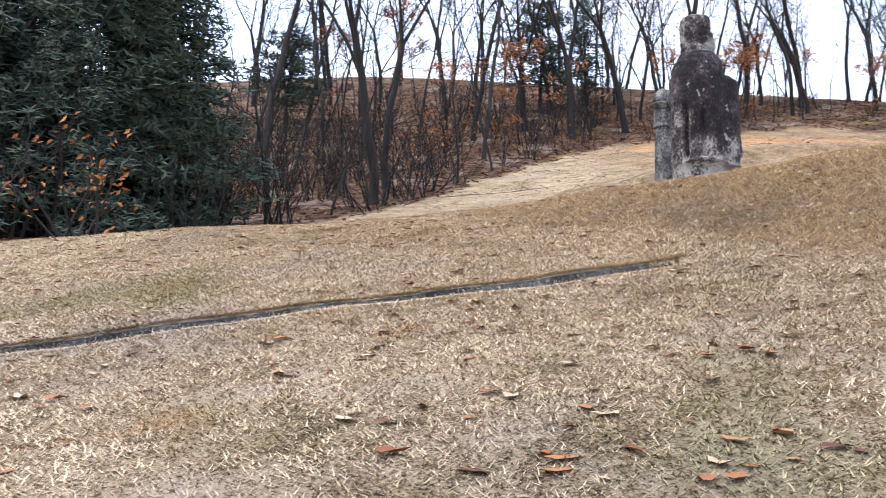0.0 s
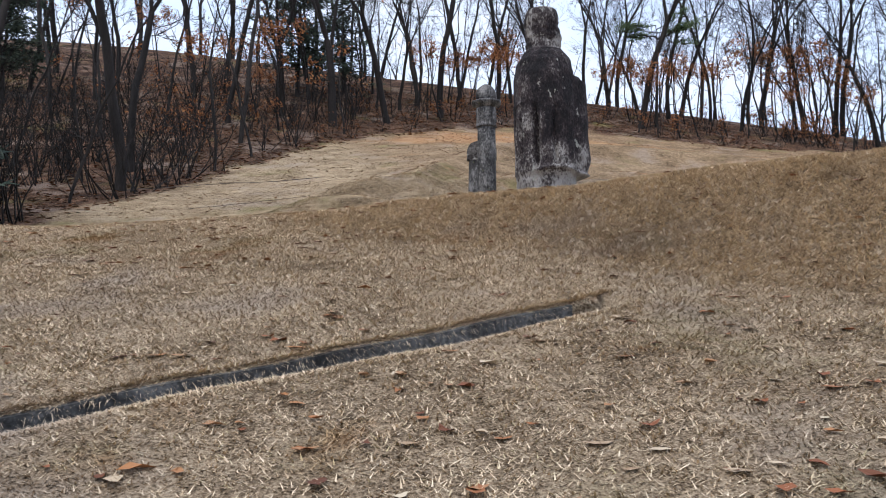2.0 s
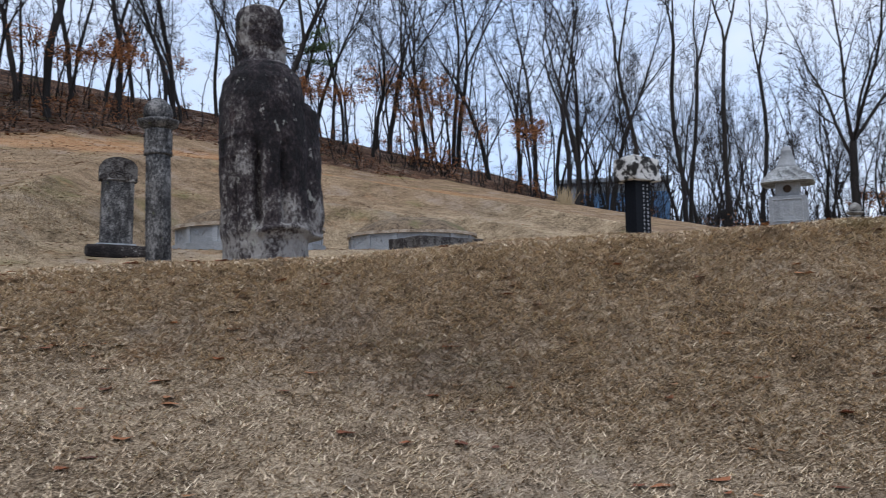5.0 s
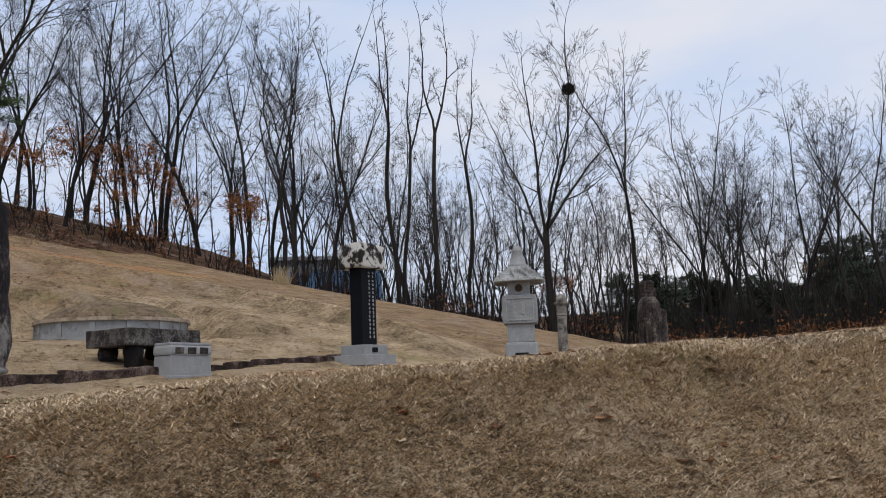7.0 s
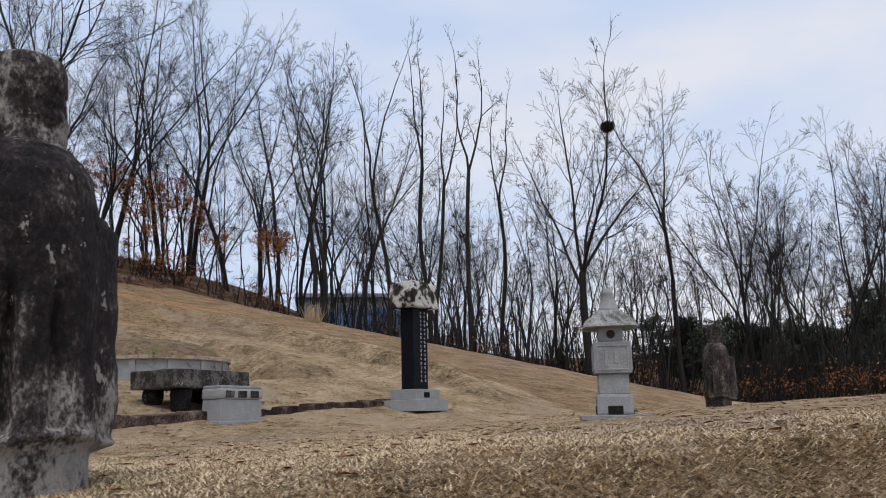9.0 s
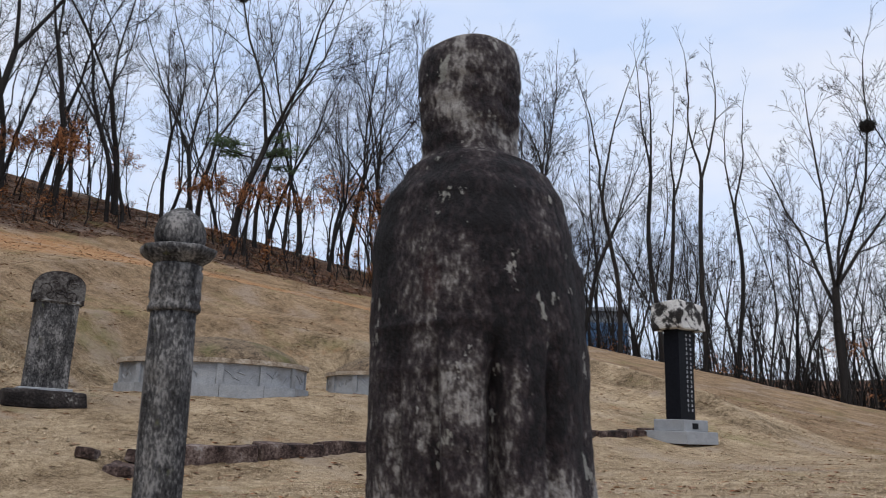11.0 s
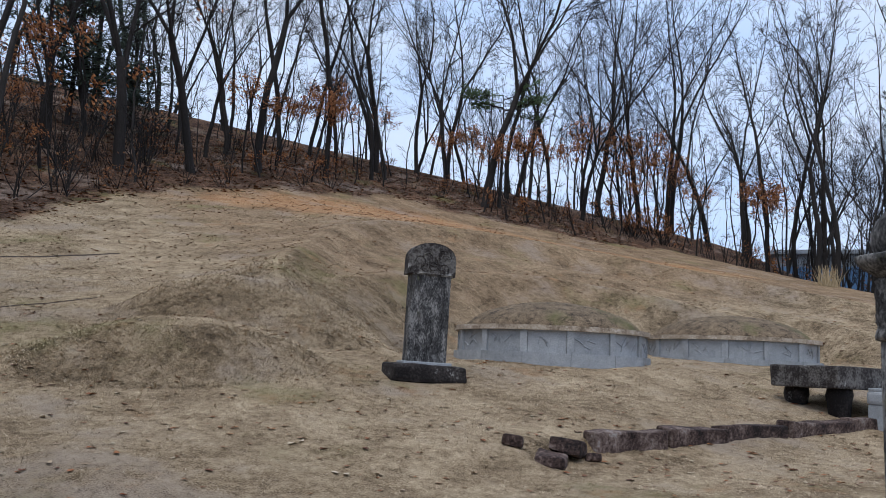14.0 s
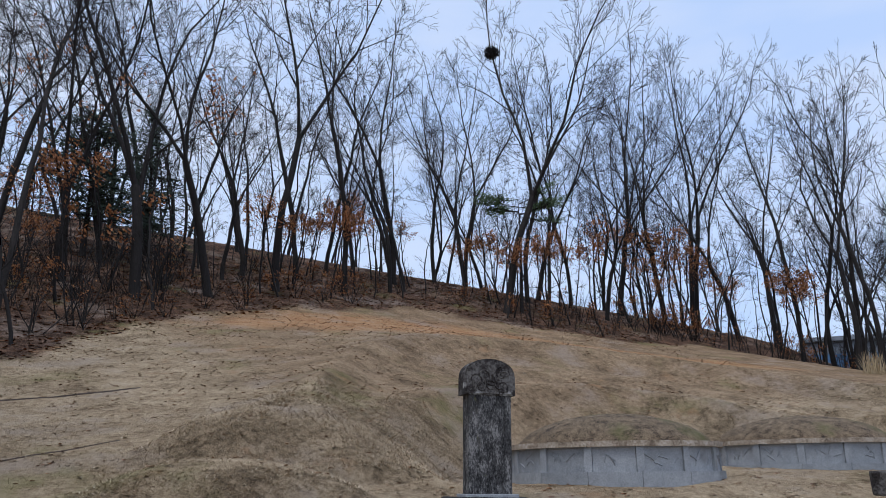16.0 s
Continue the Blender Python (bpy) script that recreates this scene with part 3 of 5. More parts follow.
def build_post(m, label, stone):
    p = thing("stone_marker_post", m, label, "stone post", "pair of marker posts")
    prof = [(0.30, -0.12), (0.33, 0.0), (0.34, 0.07), (0.30, 0.11), (0.18, 0.135), (0.1, 0.14)]
    v, f = lathe(prof, 28, wobble=0.14, seed=3)
    obj("base_stone", v, f, DARKSTONE, p, "dark uneven base stone", smooth=True)
    v, f = lathe([(0.118, 0.10), (0.124, 0.16), (0.124, 0.6), (0.122, 1.0), (0.120, 1.285), (0.1, 1.29)], 48, wobble=0.035, seed=1,
                 squash=lambda a, z: octagon(a))
    obj("shaft", v, f, stone, p, smooth=True)

    def lobes(a, z):
        k = octagon(a)
        q = (a + math.pi / 8) % (math.pi / 4) - math.pi / 8
        for cz, cq in ((1.365, 0.14), (1.365, -0.14), (1.42, 0.0), (1.465, 0.17), (1.465, -0.17)):      # scroll knobs on each face
            d = math.hypot((z - cz) / 0.03, (q - cq) / 0.14)
            k += 0.075 * math.exp(-((d - 0.6) / 0.35) ** 2)
        return k
    v, f = lathe([(0.11, 1.27), (0.137, 1.275), (0.140, 1.295), (0.133, 1.315)] + [(0.129, 1.325 + 0.0125 * k) for k in range(15)] + [(0.134, 1.515), (0.125, 1.525), (0.118, 1.53), (0.1, 1.535)], 96, squash=lobes)
    obj("carved_collar", v, f, stone, p, "carved collar band with raised scrolls", smooth=True)
    v, f = lathe([(0.115, 1.525), (0.135, 1.54), (0.176, 1.568), (0.193, 1.592), (0.195, 1.612), (0.175, 1.622), (0.1, 1.628)], 64,
                 squash=lambda a, z: octagon(a) * (1 + 0.03 * abs(math.cos(8 * a))), wobble=0.08)
    obj("flared_rim", v, f, stone, p, smooth=True)
    v, f = lathe([(0.10, 1.615), (0.125, 1.635), (0.137, 1.675), (0.134, 1.72), (0.118, 1.765), (0.09, 1.80), (0.055, 1.828), (0.028, 1.842), (0.004, 1.848)], 32, wobble=0.09, seed=5)
    obj("finial", v, f, stone, p, "rounded bud-shaped finial with moss", smooth=True)
    return p


build_post(pose(3.06, 11.27, h_at(3.06, 11.27) - 0.03, -0.5, -0.4, 20), "tall lichened granite marker post with carved collar and bud top", OLDSTONE)
build_post(pose(20.35, 10.72, h_at(20.35, 10.72) - 0.05, 0, -1, 80), "pale granite marker post standing behind the stone lantern", PALESTONE)


# ---- old stele ----
def arch_slab(w, h0, h1, t, bm=None):
    """A slab with a rounded top between heights h0 and h1."""
    bm = bm or bmesh.new()
    out = [(-w / 2, h0), (w / 2, h0)]
    shoulder = h1 - w * 0.36
    for k in range(15):
        a = math.pi * k / 14
        out.append((w / 2 * math.cos(a), shoulder + (h1 - shoulder) * math.sin(a) ** 0.8))
    front = [bm.verts.new((x, -t / 2, z)) for x, z in out]
    back = [bm.verts.new((x, t / 2, z)) for x, z in out]
    bm.faces.new(front)
    bm.faces.new(back[::-1])
    for k in range(len(out)):
        k2 = (k + 1) % len(out)
        bm.faces.new((front[k2], front[k], back[k], back[k2]))
    bmesh.ops.recalc_face_normals(bm, faces=bm.faces)
    bmesh.ops.bevel(bm, geom=[e for e in bm.edges if abs(e.verts[0].co.y - e.verts[1].co.y) < 1e-4], offset=0.018, segments=2, affect="EDGES")
    return bm


def build_stele():
    s = thing("memorial_stele", pose(5.96, 19.2, h_at(5.96, 19.2) - 0.04, 0, 1.0, -16), "old dark granite stele with rounded carved top on the lawn", "stele")
    part("base_stone", block((1.08, 0.66, 0.24), (0, 0, -0.04), 0.05, 0.035, 3, 2), DARKSTONE, s, "rough dark base stone")
    part("plinth", block((0.70, 0.36, 0.05), (0, 0, 0.19), 0.012), GRANITE, s, "pale mortar plinth line")
    part("slab", block((0.58, 0.22, 1.22), (0, 0, 0.235), 0.015, 0.006, 3, 4), OLDSTONE, s, "stained grey inscribed slab")
    head = part("head", arch_slab(0.68, 1.44, 1.90, 0.29), DARKSTONE, s, "rounded head carved with coiled relief")
    rng = random.Random(4)
    for k in range(11):                                    # raised coils of the head's relief
        cx, cz = rng.uniform(-0.22, 0.22), rng.uniform(1.52, 1.78)
        r0, a0 = rng.uniform(0.04, 0.075), rng.uniform(0, 6.28)
        verts, faces = [], []
        for i in range(15):
            a = a0 + 4.6 * i / 14
            for j in range(5):
                b = 2 * math.pi * j / 5
                q = 0.014 * (1 - 0.5 * i / 14)
                rr = r0 + q * math.cos(b)
                verts.append((cx + rr * math.cos(a), -0.147 + q * 0.9 * math.sin(b), cz + rr * math.sin(a)))
        faces = [(i * 5 + j, i * 5 + (j + 1) % 5, i * 5 + 5 + (j + 1) % 5, i * 5 + 5 + j) for i in range(14) for j in range(5)]
        obj("relief_coil", verts, faces, DARKSTONE, head, smooth=True)


build_stele()


# ---- black stele ----
def build_black_stele():
    s = thing("black_stele", pose(17.55, 14.95, h_at(17.55, 14.95) - 0.02, 0, 0, -8), "polished black stele with mottled carved cap on pale granite base", "stele")
    part("lower_base", block((1.22, 1.02, 0.26), (0, 0, -0.04), 0.012), GRANITE, s)
    upper = part("upper_base", block((0.92, 0.74, 0.24), (0, 0, 0.22), 0.015), GRANITE, s)
    # thin black plate on the base paints the shade of a small niche
    part("recess", block((0.22, 0.01, 0.12), (-0.05, -0.373, 0.27), 0.002), BLACK, upper, "small black plate painted as the shade of a carved niche")
    slab = part("slab", block((0.56, 0.36, 1.96), (0, 0, 0.46), 0.006), BLACK, s)
    cap = block((1.0, 0.74, 0.60), (0, 0, 2.36), 0.05, 0.05, 4, 3)
    part("cap", cap, CARVED, s, "mottled cap carved with dragons and clouds")
    rng = random.Random(8)
    for col in range(2):                                   # columns of worn characters
        for row in range(17):
            z, x = 2.24 - row * 0.1, 0.02 + col * 0.15
            q = bmesh.new()
            for k in range(rng.choice((2, 3, 3))):
                block((rng.uniform(0.035, 0.065), 0.003, 0.011), (x + rng.uniform(-0.01, 0.01), -0.1815, z + 0.022 * k), 0, bm=q)
            block((0.012, 0.0032, rng.uniform(0.04, 0.062)), (x + rng.uniform(-0.022, 0.022), -0.1816, z), 0, bm=q)
            part("inscription", q, INSCRIPTION, slab)


build_black_stele()


# ---- stone lantern ----
def build_lantern():
    s = thing("stone_lantern", pose(11.62, 8.72, h_at(11.62, 8.72) - 0.02, 0, 0, 18), "pale granite lantern with an upturned roof and tiered body", "lantern")
    part("base_slab", block((0.92, 0.92, 0.09), (0, 0, -0.03), 0.01), GRANITE, s)
    foot = part("foot", block((0.48, 0.48, 0.27), (0, 0, 0.06), 0.035, 0.012, 2, 1), GRANITE, s, "carved foot with cloud-shaped legs")
    # a dark slab on each side paints the shade of an arched hollow
    for a in range(4):
        q = bmesh.new()
        block((0.20, 0.012, 0.11), (0, -0.244, 0.07), 0.004, bm=q)
        q.transform(Matrix.Rotation(a * math.pi / 2, 4, "Z"))
        part("foot_hollow", q, DARKSTONE, foot, "dark slab painted as the shade of an arched hollow in the foot")
    part("waist", block((0.40, 0.40, 0.28), (0, 0, 0.33), 0.02), GRANITE, s)
    box = part("panel_box", block((0.50, 0.50, 0.42), (0, 0, 0.61), 0.012), GRANITE, s)
    for a in range(4):
        q = bmesh.new()
        for k, (w, h, x, z) in enumerate([(0.40, 0.018, 0, 0.65), (0.40, 0.018, 0, 0.97), (0.018, 0.32, -0.2, 0.65), (0.018, 0.32, 0.2, 0.65), (0.05, 0.22, -0.08, 0.70), (0.05, 0.18, 0.05, 0.74)]):
            block((w, 0.014, h), (x, -0.255, z), 0.004, bm=q)
        q.transform(Matrix.Rotation(a * math.pi / 2, 4, "Z"))
        part("relief_panel", q, GRANITE, box)
    chamber = part("light_chamber", block((0.33, 0.33, 0.22), (0, 0, 1.03), 0.02), GRANITE, s)
    # soil-coloured discs on the solid chamber paint the dark inside its openings
    for a in range(4):
        v, f = lathe([(0.058, -0.004), (0.058, 0.004), (0.05, 0.005)], 16)
        m = Matrix.Rotation(a * math.pi / 2, 4, "Z") @ Matrix.Translation((0, -0.168, 1.14)) @ Matrix.Rotation(math.pi / 2, 4, "X")
        obj("round_window", [m @ Vector(p) for p in v], f, SOIL_AND_HOLE, chamber, "dark disc painted as the shade inside a round opening")
    swags = lambda ang, z: 1 - 0.30 * max(0.0, math.sin((z - 1.25) / 0.23 * math.pi)) * abs(math.sin(6 * ang + 14 * (z - 1.25))) ** 0.8 + 0.03 * math.cos(4 * ang + math.pi)
    v, f = lathe([(0.20, 1.235), (0.35, 1.225), (0.385, 1.235), (0.39, 1.265), (0.375, 1.30), (0.35, 1.335), (0.315, 1.37), (0.27, 1.405), (0.215, 1.44), (0.16, 1.475), (0.10, 1.485)], 96, swags, 0.02, 4, 0.45)
    obj("roof", v, f, STAINED, s, "roof carved with swags over upturned eaves")
    v, f = lathe([(0.13, 1.44), (0.15, 1.50), (0.125, 1.52), (0.11, 1.60), (0.075, 1.70), (0.085, 1.715), (0.08, 1.74), (0.06, 1.755), (0.062, 1.79), (0.02, 1.80)], 20)
    obj("finial", v, f, GRANITE, s, smooth=True)


build_lantern()


# ---- burial mounds ----
def build_mound(cx, cy, r, base, label):
    g = thing("burial_mound", pose(cx, cy, base), label, "grave mound", "pair of burial mounds")
    n, hgt = 14, 0.47

    def arc(name, a0, a1, r0, r1, z0, z1, mat, seg=5, lab=""):
        verts = []
        for k in range(seg + 1):
            a = a0 + (a1 - a0) * k / seg
            c, s = math.cos(a), math.sin(a)
            verts += [(r0 * c, r0 * s, z0), (r1 * c, r1 * s, z0), (r1 * c, r1 * s, z1), (r0 * c, r0 * s, z1)]
        faces = [(4 * k + j, 4 * k + (j + 1) % 4, 4 * k + 4 + (j + 1) % 4, 4 * k + 4 + j) for k in range(seg) for j in range(4)]
        faces += [(3, 2, 1, 0), (4 * seg, 4 * seg + 1, 4 * seg + 2, 4 * seg + 3)]
        return obj(name, verts, faces, mat, g, lab)

    step = 2 * math.pi / n
    rng = random.Random(int(cx * 10))
    for k in range(n):
        a = k * step + 0.12
        arc("footing_stone", a + 0.002, a + step - 0.002, r - 0.3, r + 0.09, -0.25, 0.10, GRANITE)
        arc("post", a - 0.034, a + 0.034, r - 0.2, r + 0.035, 0.10, hgt, GRANITE, 2)
        panel = arc("panel", a + 0.036, a + step - 0.036, r - 0.2, r, 0.10, hgt, GRANITE)
        # carved branch on the panel
        for b in range(5):
            t0 = rng.uniform(0.25, 0.7)
            a0, z0 = a + step * t0, rng.uniform(0.18, 0.3)
            da, dz = rng.uniform(-0.12, 0.12), rng.uniform(0.04, 0.15)
            verts, faces = [], []
            for ta, tz, w in ((0, 0, 0.008), (0.5, 0.6, 0.012), (1, 1, 0.004)):
                aa, zz = a0 + da * ta, z0 + dz * tz
                for side, rr in ((-w, r + 0.001), (w, r + 0.001), (0, r + 0.014)):
                    verts.append((rr * math.cos(aa), rr * math.sin(aa), zz + side))
            for q in range(2):
                for s3 in range(3):
                    faces.append((q * 3 + s3, q * 3 + (s3 + 1) % 3, q * 3 + 3 + (s3 + 1) % 3, q * 3 + 3 + s3))
            obj("relief_stroke", verts, faces, GRANITE, panel)
        arc("coping_stone", a + 0.001, a + step - 0.001, r - 0.35, r + 0.075, hgt, hgt + 0.085, CAPSTONE)
    prof, m = [], 14
    for k in range(m + 1):
        t = k / m
        prof.append(((r - 0.10) * math.cos(t * math.pi / 2) ** 1.05 + 0.001, hgt + 0.06 + 0.54 * math.sin(t * math.pi / 2) ** 1.2))
    v, f = lathe(prof, 64, wobble=0.025, seed=cx)
    obj("grass_dome", v, f, GRAVETURF, g, "domed dry turf over the grave", smooth=True)
    return g


build_mound(10.04, 21.08, 1.72, 3.91, "grave mound of dry turf ringed by pale carved granite panels")
build_mound(15.2, 20.9, 1.78, 4.02, "grave mound of dry turf ringed by pale granite with mossy coping")


# ---- offering table and incense stone ----
def build_table():
    t = thing("offering_table", pose(12.0, 16.62, h_at(12.0, 17.2) - 0.1, 0, 0, -5), "blackened stone offering table on short drum feet", "stone table")
    top = 3.98 - t.location.z
    part("tabletop", block((1.78, 1.16, 0.33), (0, 0, top - 0.33), 0.03, 0.02, 3, 6), DARKSTONE, t, "thick blackened slab with pale lichen")
    for x in (-0.55, 0.55):
        for y in (-0.36, 0.36):
            v, f = lathe([(0.13, -0.5), (0.17, top - 0.52), (0.19, top - 0.44), (0.17, top - 0.332), (0.1, top - 0.33)], 16, wobble=0.06)
            obj("drum_foot", [(p[0] + x, p[1] + y, p[2]) for p in v], f, DARKSTONE, t, smooth=True)
    s = thing("incense_stone", pose(12.08, 15.72, h_at(12.08, 15.6) - 0.03, 0, 0, -5), "pale granite incense stone carved with folded drapery, before the table", "incense stone")
    part("body", block((1.02, 0.46, 0.42), (0, 0, 0), 0.015, taper=0.97), GRANITE, s)
    part("skirt", block((1.10, 0.52, 0.07), (0, 0, -0.02), 0.015), GRANITE, s)
    q = bmesh.new()
    block((1.04, 0.48, 0.19), (0, 0, 0.42), 0.05, 0.015, 2, 2, bm=q)
    band = part("drapery_band", q, GRANITE, s, "band carved as folded cloth")
    # dark pads set on the band paint the shade between its folds
    for k in range(3):
        b = block((0.20, 0.02, 0.12), (-0.3 + 0.3 * k, -0.246, 0.45), 0.008)
        part("drapery_fold", b, DARKSTONE, band, "dark pad painted as the shade between carved folds")
    part("lid", block((1.0, 0.44, 0.06), (0, 0, 0.60), 0.02), GRANITE, s)


build_table()


# ---- kerb stones along the upper terrace ----
def build_kerb():
    k = thing("terrace_kerb", Matrix.Identity(4), "low row of dark weathered kerb stones holding the upper terrace", "kerb", kind="structure")
    rng = random.Random(12)
    x = 6.35
    i = 0
    while x < 18.2:
        w = rng.uniform(0.75, 1.5)
        xc = x + w / 2
        if not 17.0 < xc < 17.2:
            low = 0.0 if x < 11 else -0.06
            b = block((w - 0.02, 0.26, 0.46), (0, 0, 0), 0.03, 0.03, 3, i)
            s = part("kerb_stone", b, KERBSTONE, k)
            y = kerb_y(xc) + rng.uniform(-0.02, 0.02)
            s.matrix_world = pose(xc, y, h_at(xc, y + 0.32) - 0.44 + 0.4 * low, rng.uniform(-3, 3), rng.uniform(-1, 1), -3.9 + rng.uniform(-1.5, 1.5))
        x += w
        i += 1


build_kerb()


def build_rubble():
    rng = random.Random(5)
    for dx, dy, sx, sy, sz, tilt in ((5.95, -0.1, 0.62, 0.34, 0.16, 14), (5.55, -0.28, 0.42, 0.3, 0.12, -6), (5.3, 0.0, 0.26, 0.2, 0.12, 3), (6.1, -0.32, 0.22, 0.2, 0.1, 20)):
        b = block((sx, sy, sz), (0, 0, 0), 0.03, 0.05, 2, dx * 3)
        s = part("fallen_stone", b, KERBSTONE)
        y = kerb_y(dx) + dy
        s.matrix_world = pose(dx, y, h_at(dx, y) - 0.03, 4, tilt, rng.uniform(0, 60))
        tagged(s, "broken flat stone lying at the end of the kerb", "stone", "fallen kerb stones")


build_rubble()


# ---- far gutters on the upper lawn ----
def build_gutter(p0, p1, width):
    g = thing("lawn_gutter", Matrix.Identity(4), "dark shallow gutter line crossing the upper lawn", "drain", kind="structure")
    verts, faces, n = [], [], 30
    for k in range(n + 1):
        t = k / n
        x, y = p0[0] + (p1[0] - p0[0]) * t, p0[1] + (p1[1] - p0[1]) * t + 0.12 * math.sin(t * 5)
        for off, dz in ((-width / 2, -0.1), (-width / 2, 0.003), (width / 2, 0.008), (width / 2, -0.1)):
            verts.append((x, y + off, h_at(x, y + off) + dz))
    faces = [(4 * k + j, 4 * k + (j + 1) % 4, 4 * k + 4 + (j + 1) % 4, 4 * k + 4 + j) for k in range(n) for j in range(4)]
    faces += [(3, 2, 1, 0), (4 * n, 4 * n + 1, 4 * n + 2, 4 * n + 3)]
    obj("gutter_edge", verts, faces, SOIL_AND_HOLE, g)


build_gutter((-2.5, 26.9), (3.9, 28.5), 0.09)
build_gutter((-0.5, 22.7), (2.6, 24.1), 0.045)


# ---- trees ----
def tube(verts, faces, pts, radii, sides):
    start = len(verts)
    for k, p in enumerate(pts):
        d = (pts[min(k + 1, len(pts) - 1)] - pts[max(k - 1, 0)]).normalized()
        u = d.orthogonal().normalized()
        w = d.cross(u)
        for i in range(sides):
            a = 2 * math.pi * i / sides
            verts.append(p + (u * math.cos(a) + w * math.sin(a)) * radii[k])
    for k in range(len(pts) - 1):
        for i in range(sides):
            i2 = (i + 1) % sides
            faces.append((start + k * sides + i, start + k * sides + i2, start + (k + 1) * sides + i2, start + (k + 1) * sides + i))


def grow(rng, p, d, length, n, wander, lift):
    pts = [p.copy()]
    for k in range(n):
        d = (d + Vector((rng.gauss(0, wander), rng.gauss(0, wander), rng.gauss(0, wander) + lift))).normalized()
        p = p + d * (length / n)
        pts.append(p.copy())
    return pts


def along(pts, t):
    f = t * (len(pts) - 1)
    k = min(int(f), len(pts) - 2)
    return pts[k].lerp(pts[k + 1], f - k), (pts[k + 1] - pts[k]).normalized()


def leaf_quad(verts, faces, p, size, rng):
    n = Vector((rng.gauss(0, 1), rng.gauss(0, 1), rng.gauss(0, 1))).normalized()
    u = n.orthogonal().normalized()
    w = n.cross(u)
    o = len(verts)
    verts += [p - u * size, p + w * size * 0.45 + n * size * 0.2, p + u * size, p - w * size * 0.45 + n * size * 0.2]
    faces += [(o, o + 1, o + 2), (o, o + 2, o + 3)]


SPOTS = {}          # a fork high in each kind of tree, where a nest can sit


def make_tree(seed, height_m, girth, clear=0.4, leaders=2, spread_by=0.4, limbs=8, lean=0.0, leafy=0.0, density=1.0, wave=0.075, reach=1.0):
    """One bare tree: a clear stem, leaders that fan out of it, and four orders of finer shoots. Returns trunk, crown, leaves and a high fork."""
    rng = random.Random(seed)
    tv, tf, cv, cf, lv, lf = [], [], [], [], [], []

    def spike(p, q, r):
        u = (q - p).orthogonal().normalized() * r
        w = (q - p).normalized().cross(u)
        o = len(cv)
        cv.extend((p + u, p - u * 0.5 + w * 0.87, p - u * 0.5 - w * 0.87, q))
        cf.extend(((o, o + 1, o + 3), (o + 1, o + 2, o + 3), (o + 2, o, o + 3)))

    def withered(p):
        for k in range(rng.choice((0, 1, 2, 3, 5))):
            leaf_quad(lv, lf, p + Vector((rng.gauss(0, .14), rng.gauss(0, .14), rng.gauss(0, .12))), rng.uniform(0.06, 0.12), rng)

    def shoot(p, d, ln, r, level):
        leaf = leafy and p.z < leafy * height_m
        if level == 5:
            spike(p, p + d.normalized() * ln, r)
            if leaf:
                withered(p)
            return
        n = (9, 8, 5, 3, 2)[level]
        pts = grow(rng, p, d, ln, n, (wave, 0.10, 0.15, 0.17, 0.16)[level], (0.05, 0.06, 0.06, 0.05, 0.04)[level])
        end = max(0.0075, r * (0.22 if level < 3 else 0.45))
        tube(*((tv, tf) if level < 2 else (cv, cf)), pts, [r + (end - r) * (k / n) ** 0.85 for k in range(n + 1)], (8, 6, 4, 3, 3)[level])
        if leaf and level >= 3:
            withered(pts[-1])
        count = (0, limbs, 5, 5, 2)[level]
        if level == 4 and rng.random() > density * 0.8:
            count = 1
        lo = (0, 0.16, 0.2, 0.15, 0.2)[level]
        around = rng.uniform(0, 6.283)
        for k in range(count):
            at = lo + (1 - lo) * (k + rng.uniform(0.2, 0.9)) / count
            q, dd = along(pts, min(at, 1.0))
            around += 2.4 + rng.gauss(0, 0.4)
            turn = dd.orthogonal().normalized()
            turn.rotate(Matrix.Rotation(around, 3, dd))
            thick = max(0.008, (r + (end - r) * at ** 0.85) * rng.uniform(0.45, 0.7))
            shoot(q, dd + turn * rng.uniform(0.45, 0.95), ln * (0, 0.42 * reach, 0.5, 0.52, 0.6)[level] * (1.25 - 0.75 * at) * rng.uniform(0.75, 1.2), thick, level + 1)
        if level < 4:
            shoot(pts[-1], (pts[-1] - pts[-2]) + Vector((rng.gauss(0, .1), rng.gauss(0, .1), 0)), ln * 0.22, end, min(level + 2, 5))
        return pts

    stem = grow(rng, Vector((0, 0, -0.5)), Vector((lean, rng.gauss(0, 0.04), 1)), height_m * clear + 0.5, 9, wave * 0.8, 0.03)
    top = girth * (0.72 if leaders > 1 else 0.8)
    tube(tv, tf, stem, [girth * 1.45] + [girth + (top - girth) * k / 9 for k in range(1, 10)], 9)
    heading, a0 = (stem[-1] - stem[-2]).normalized(), rng.uniform(0, 6.283)
    spot = stem[-1]
    for k in range(leaders):
        a = a0 + 6.283 * k / leaders + rng.gauss(0, 0.25)
        fan = spread_by * rng.uniform(0.6, 1.15) if leaders > 1 else 0.03
        at, dd = along(stem, 1.0 if k < 2 else rng.uniform(0.72, 1.0))
        pts = shoot(at, heading + Vector((math.cos(a), math.sin(a), 0)) * fan, height_m * (1 - clear) * (rng.uniform(0.86, 1.06) if k else 1.0), top * (1.0 if leaders == 1 else 0.85 - 0.06 * leaders), 1)
        if k == 0:
            spot = along(pts, 0.72)[0]
    for k in range(3):                                    # thin side shoots low on the stem
        p, d = along(stem, rng.uniform(0.35, 0.95))
        a = rng.uniform(0, 6.283)
        shoot(p, Vector((math.cos(a), math.sin(a), 0.5)), height_m * rng.uniform(0.05, 0.12), 0.022, 3)
    return (tv, tf), (cv, cf), (lv, lf), spot


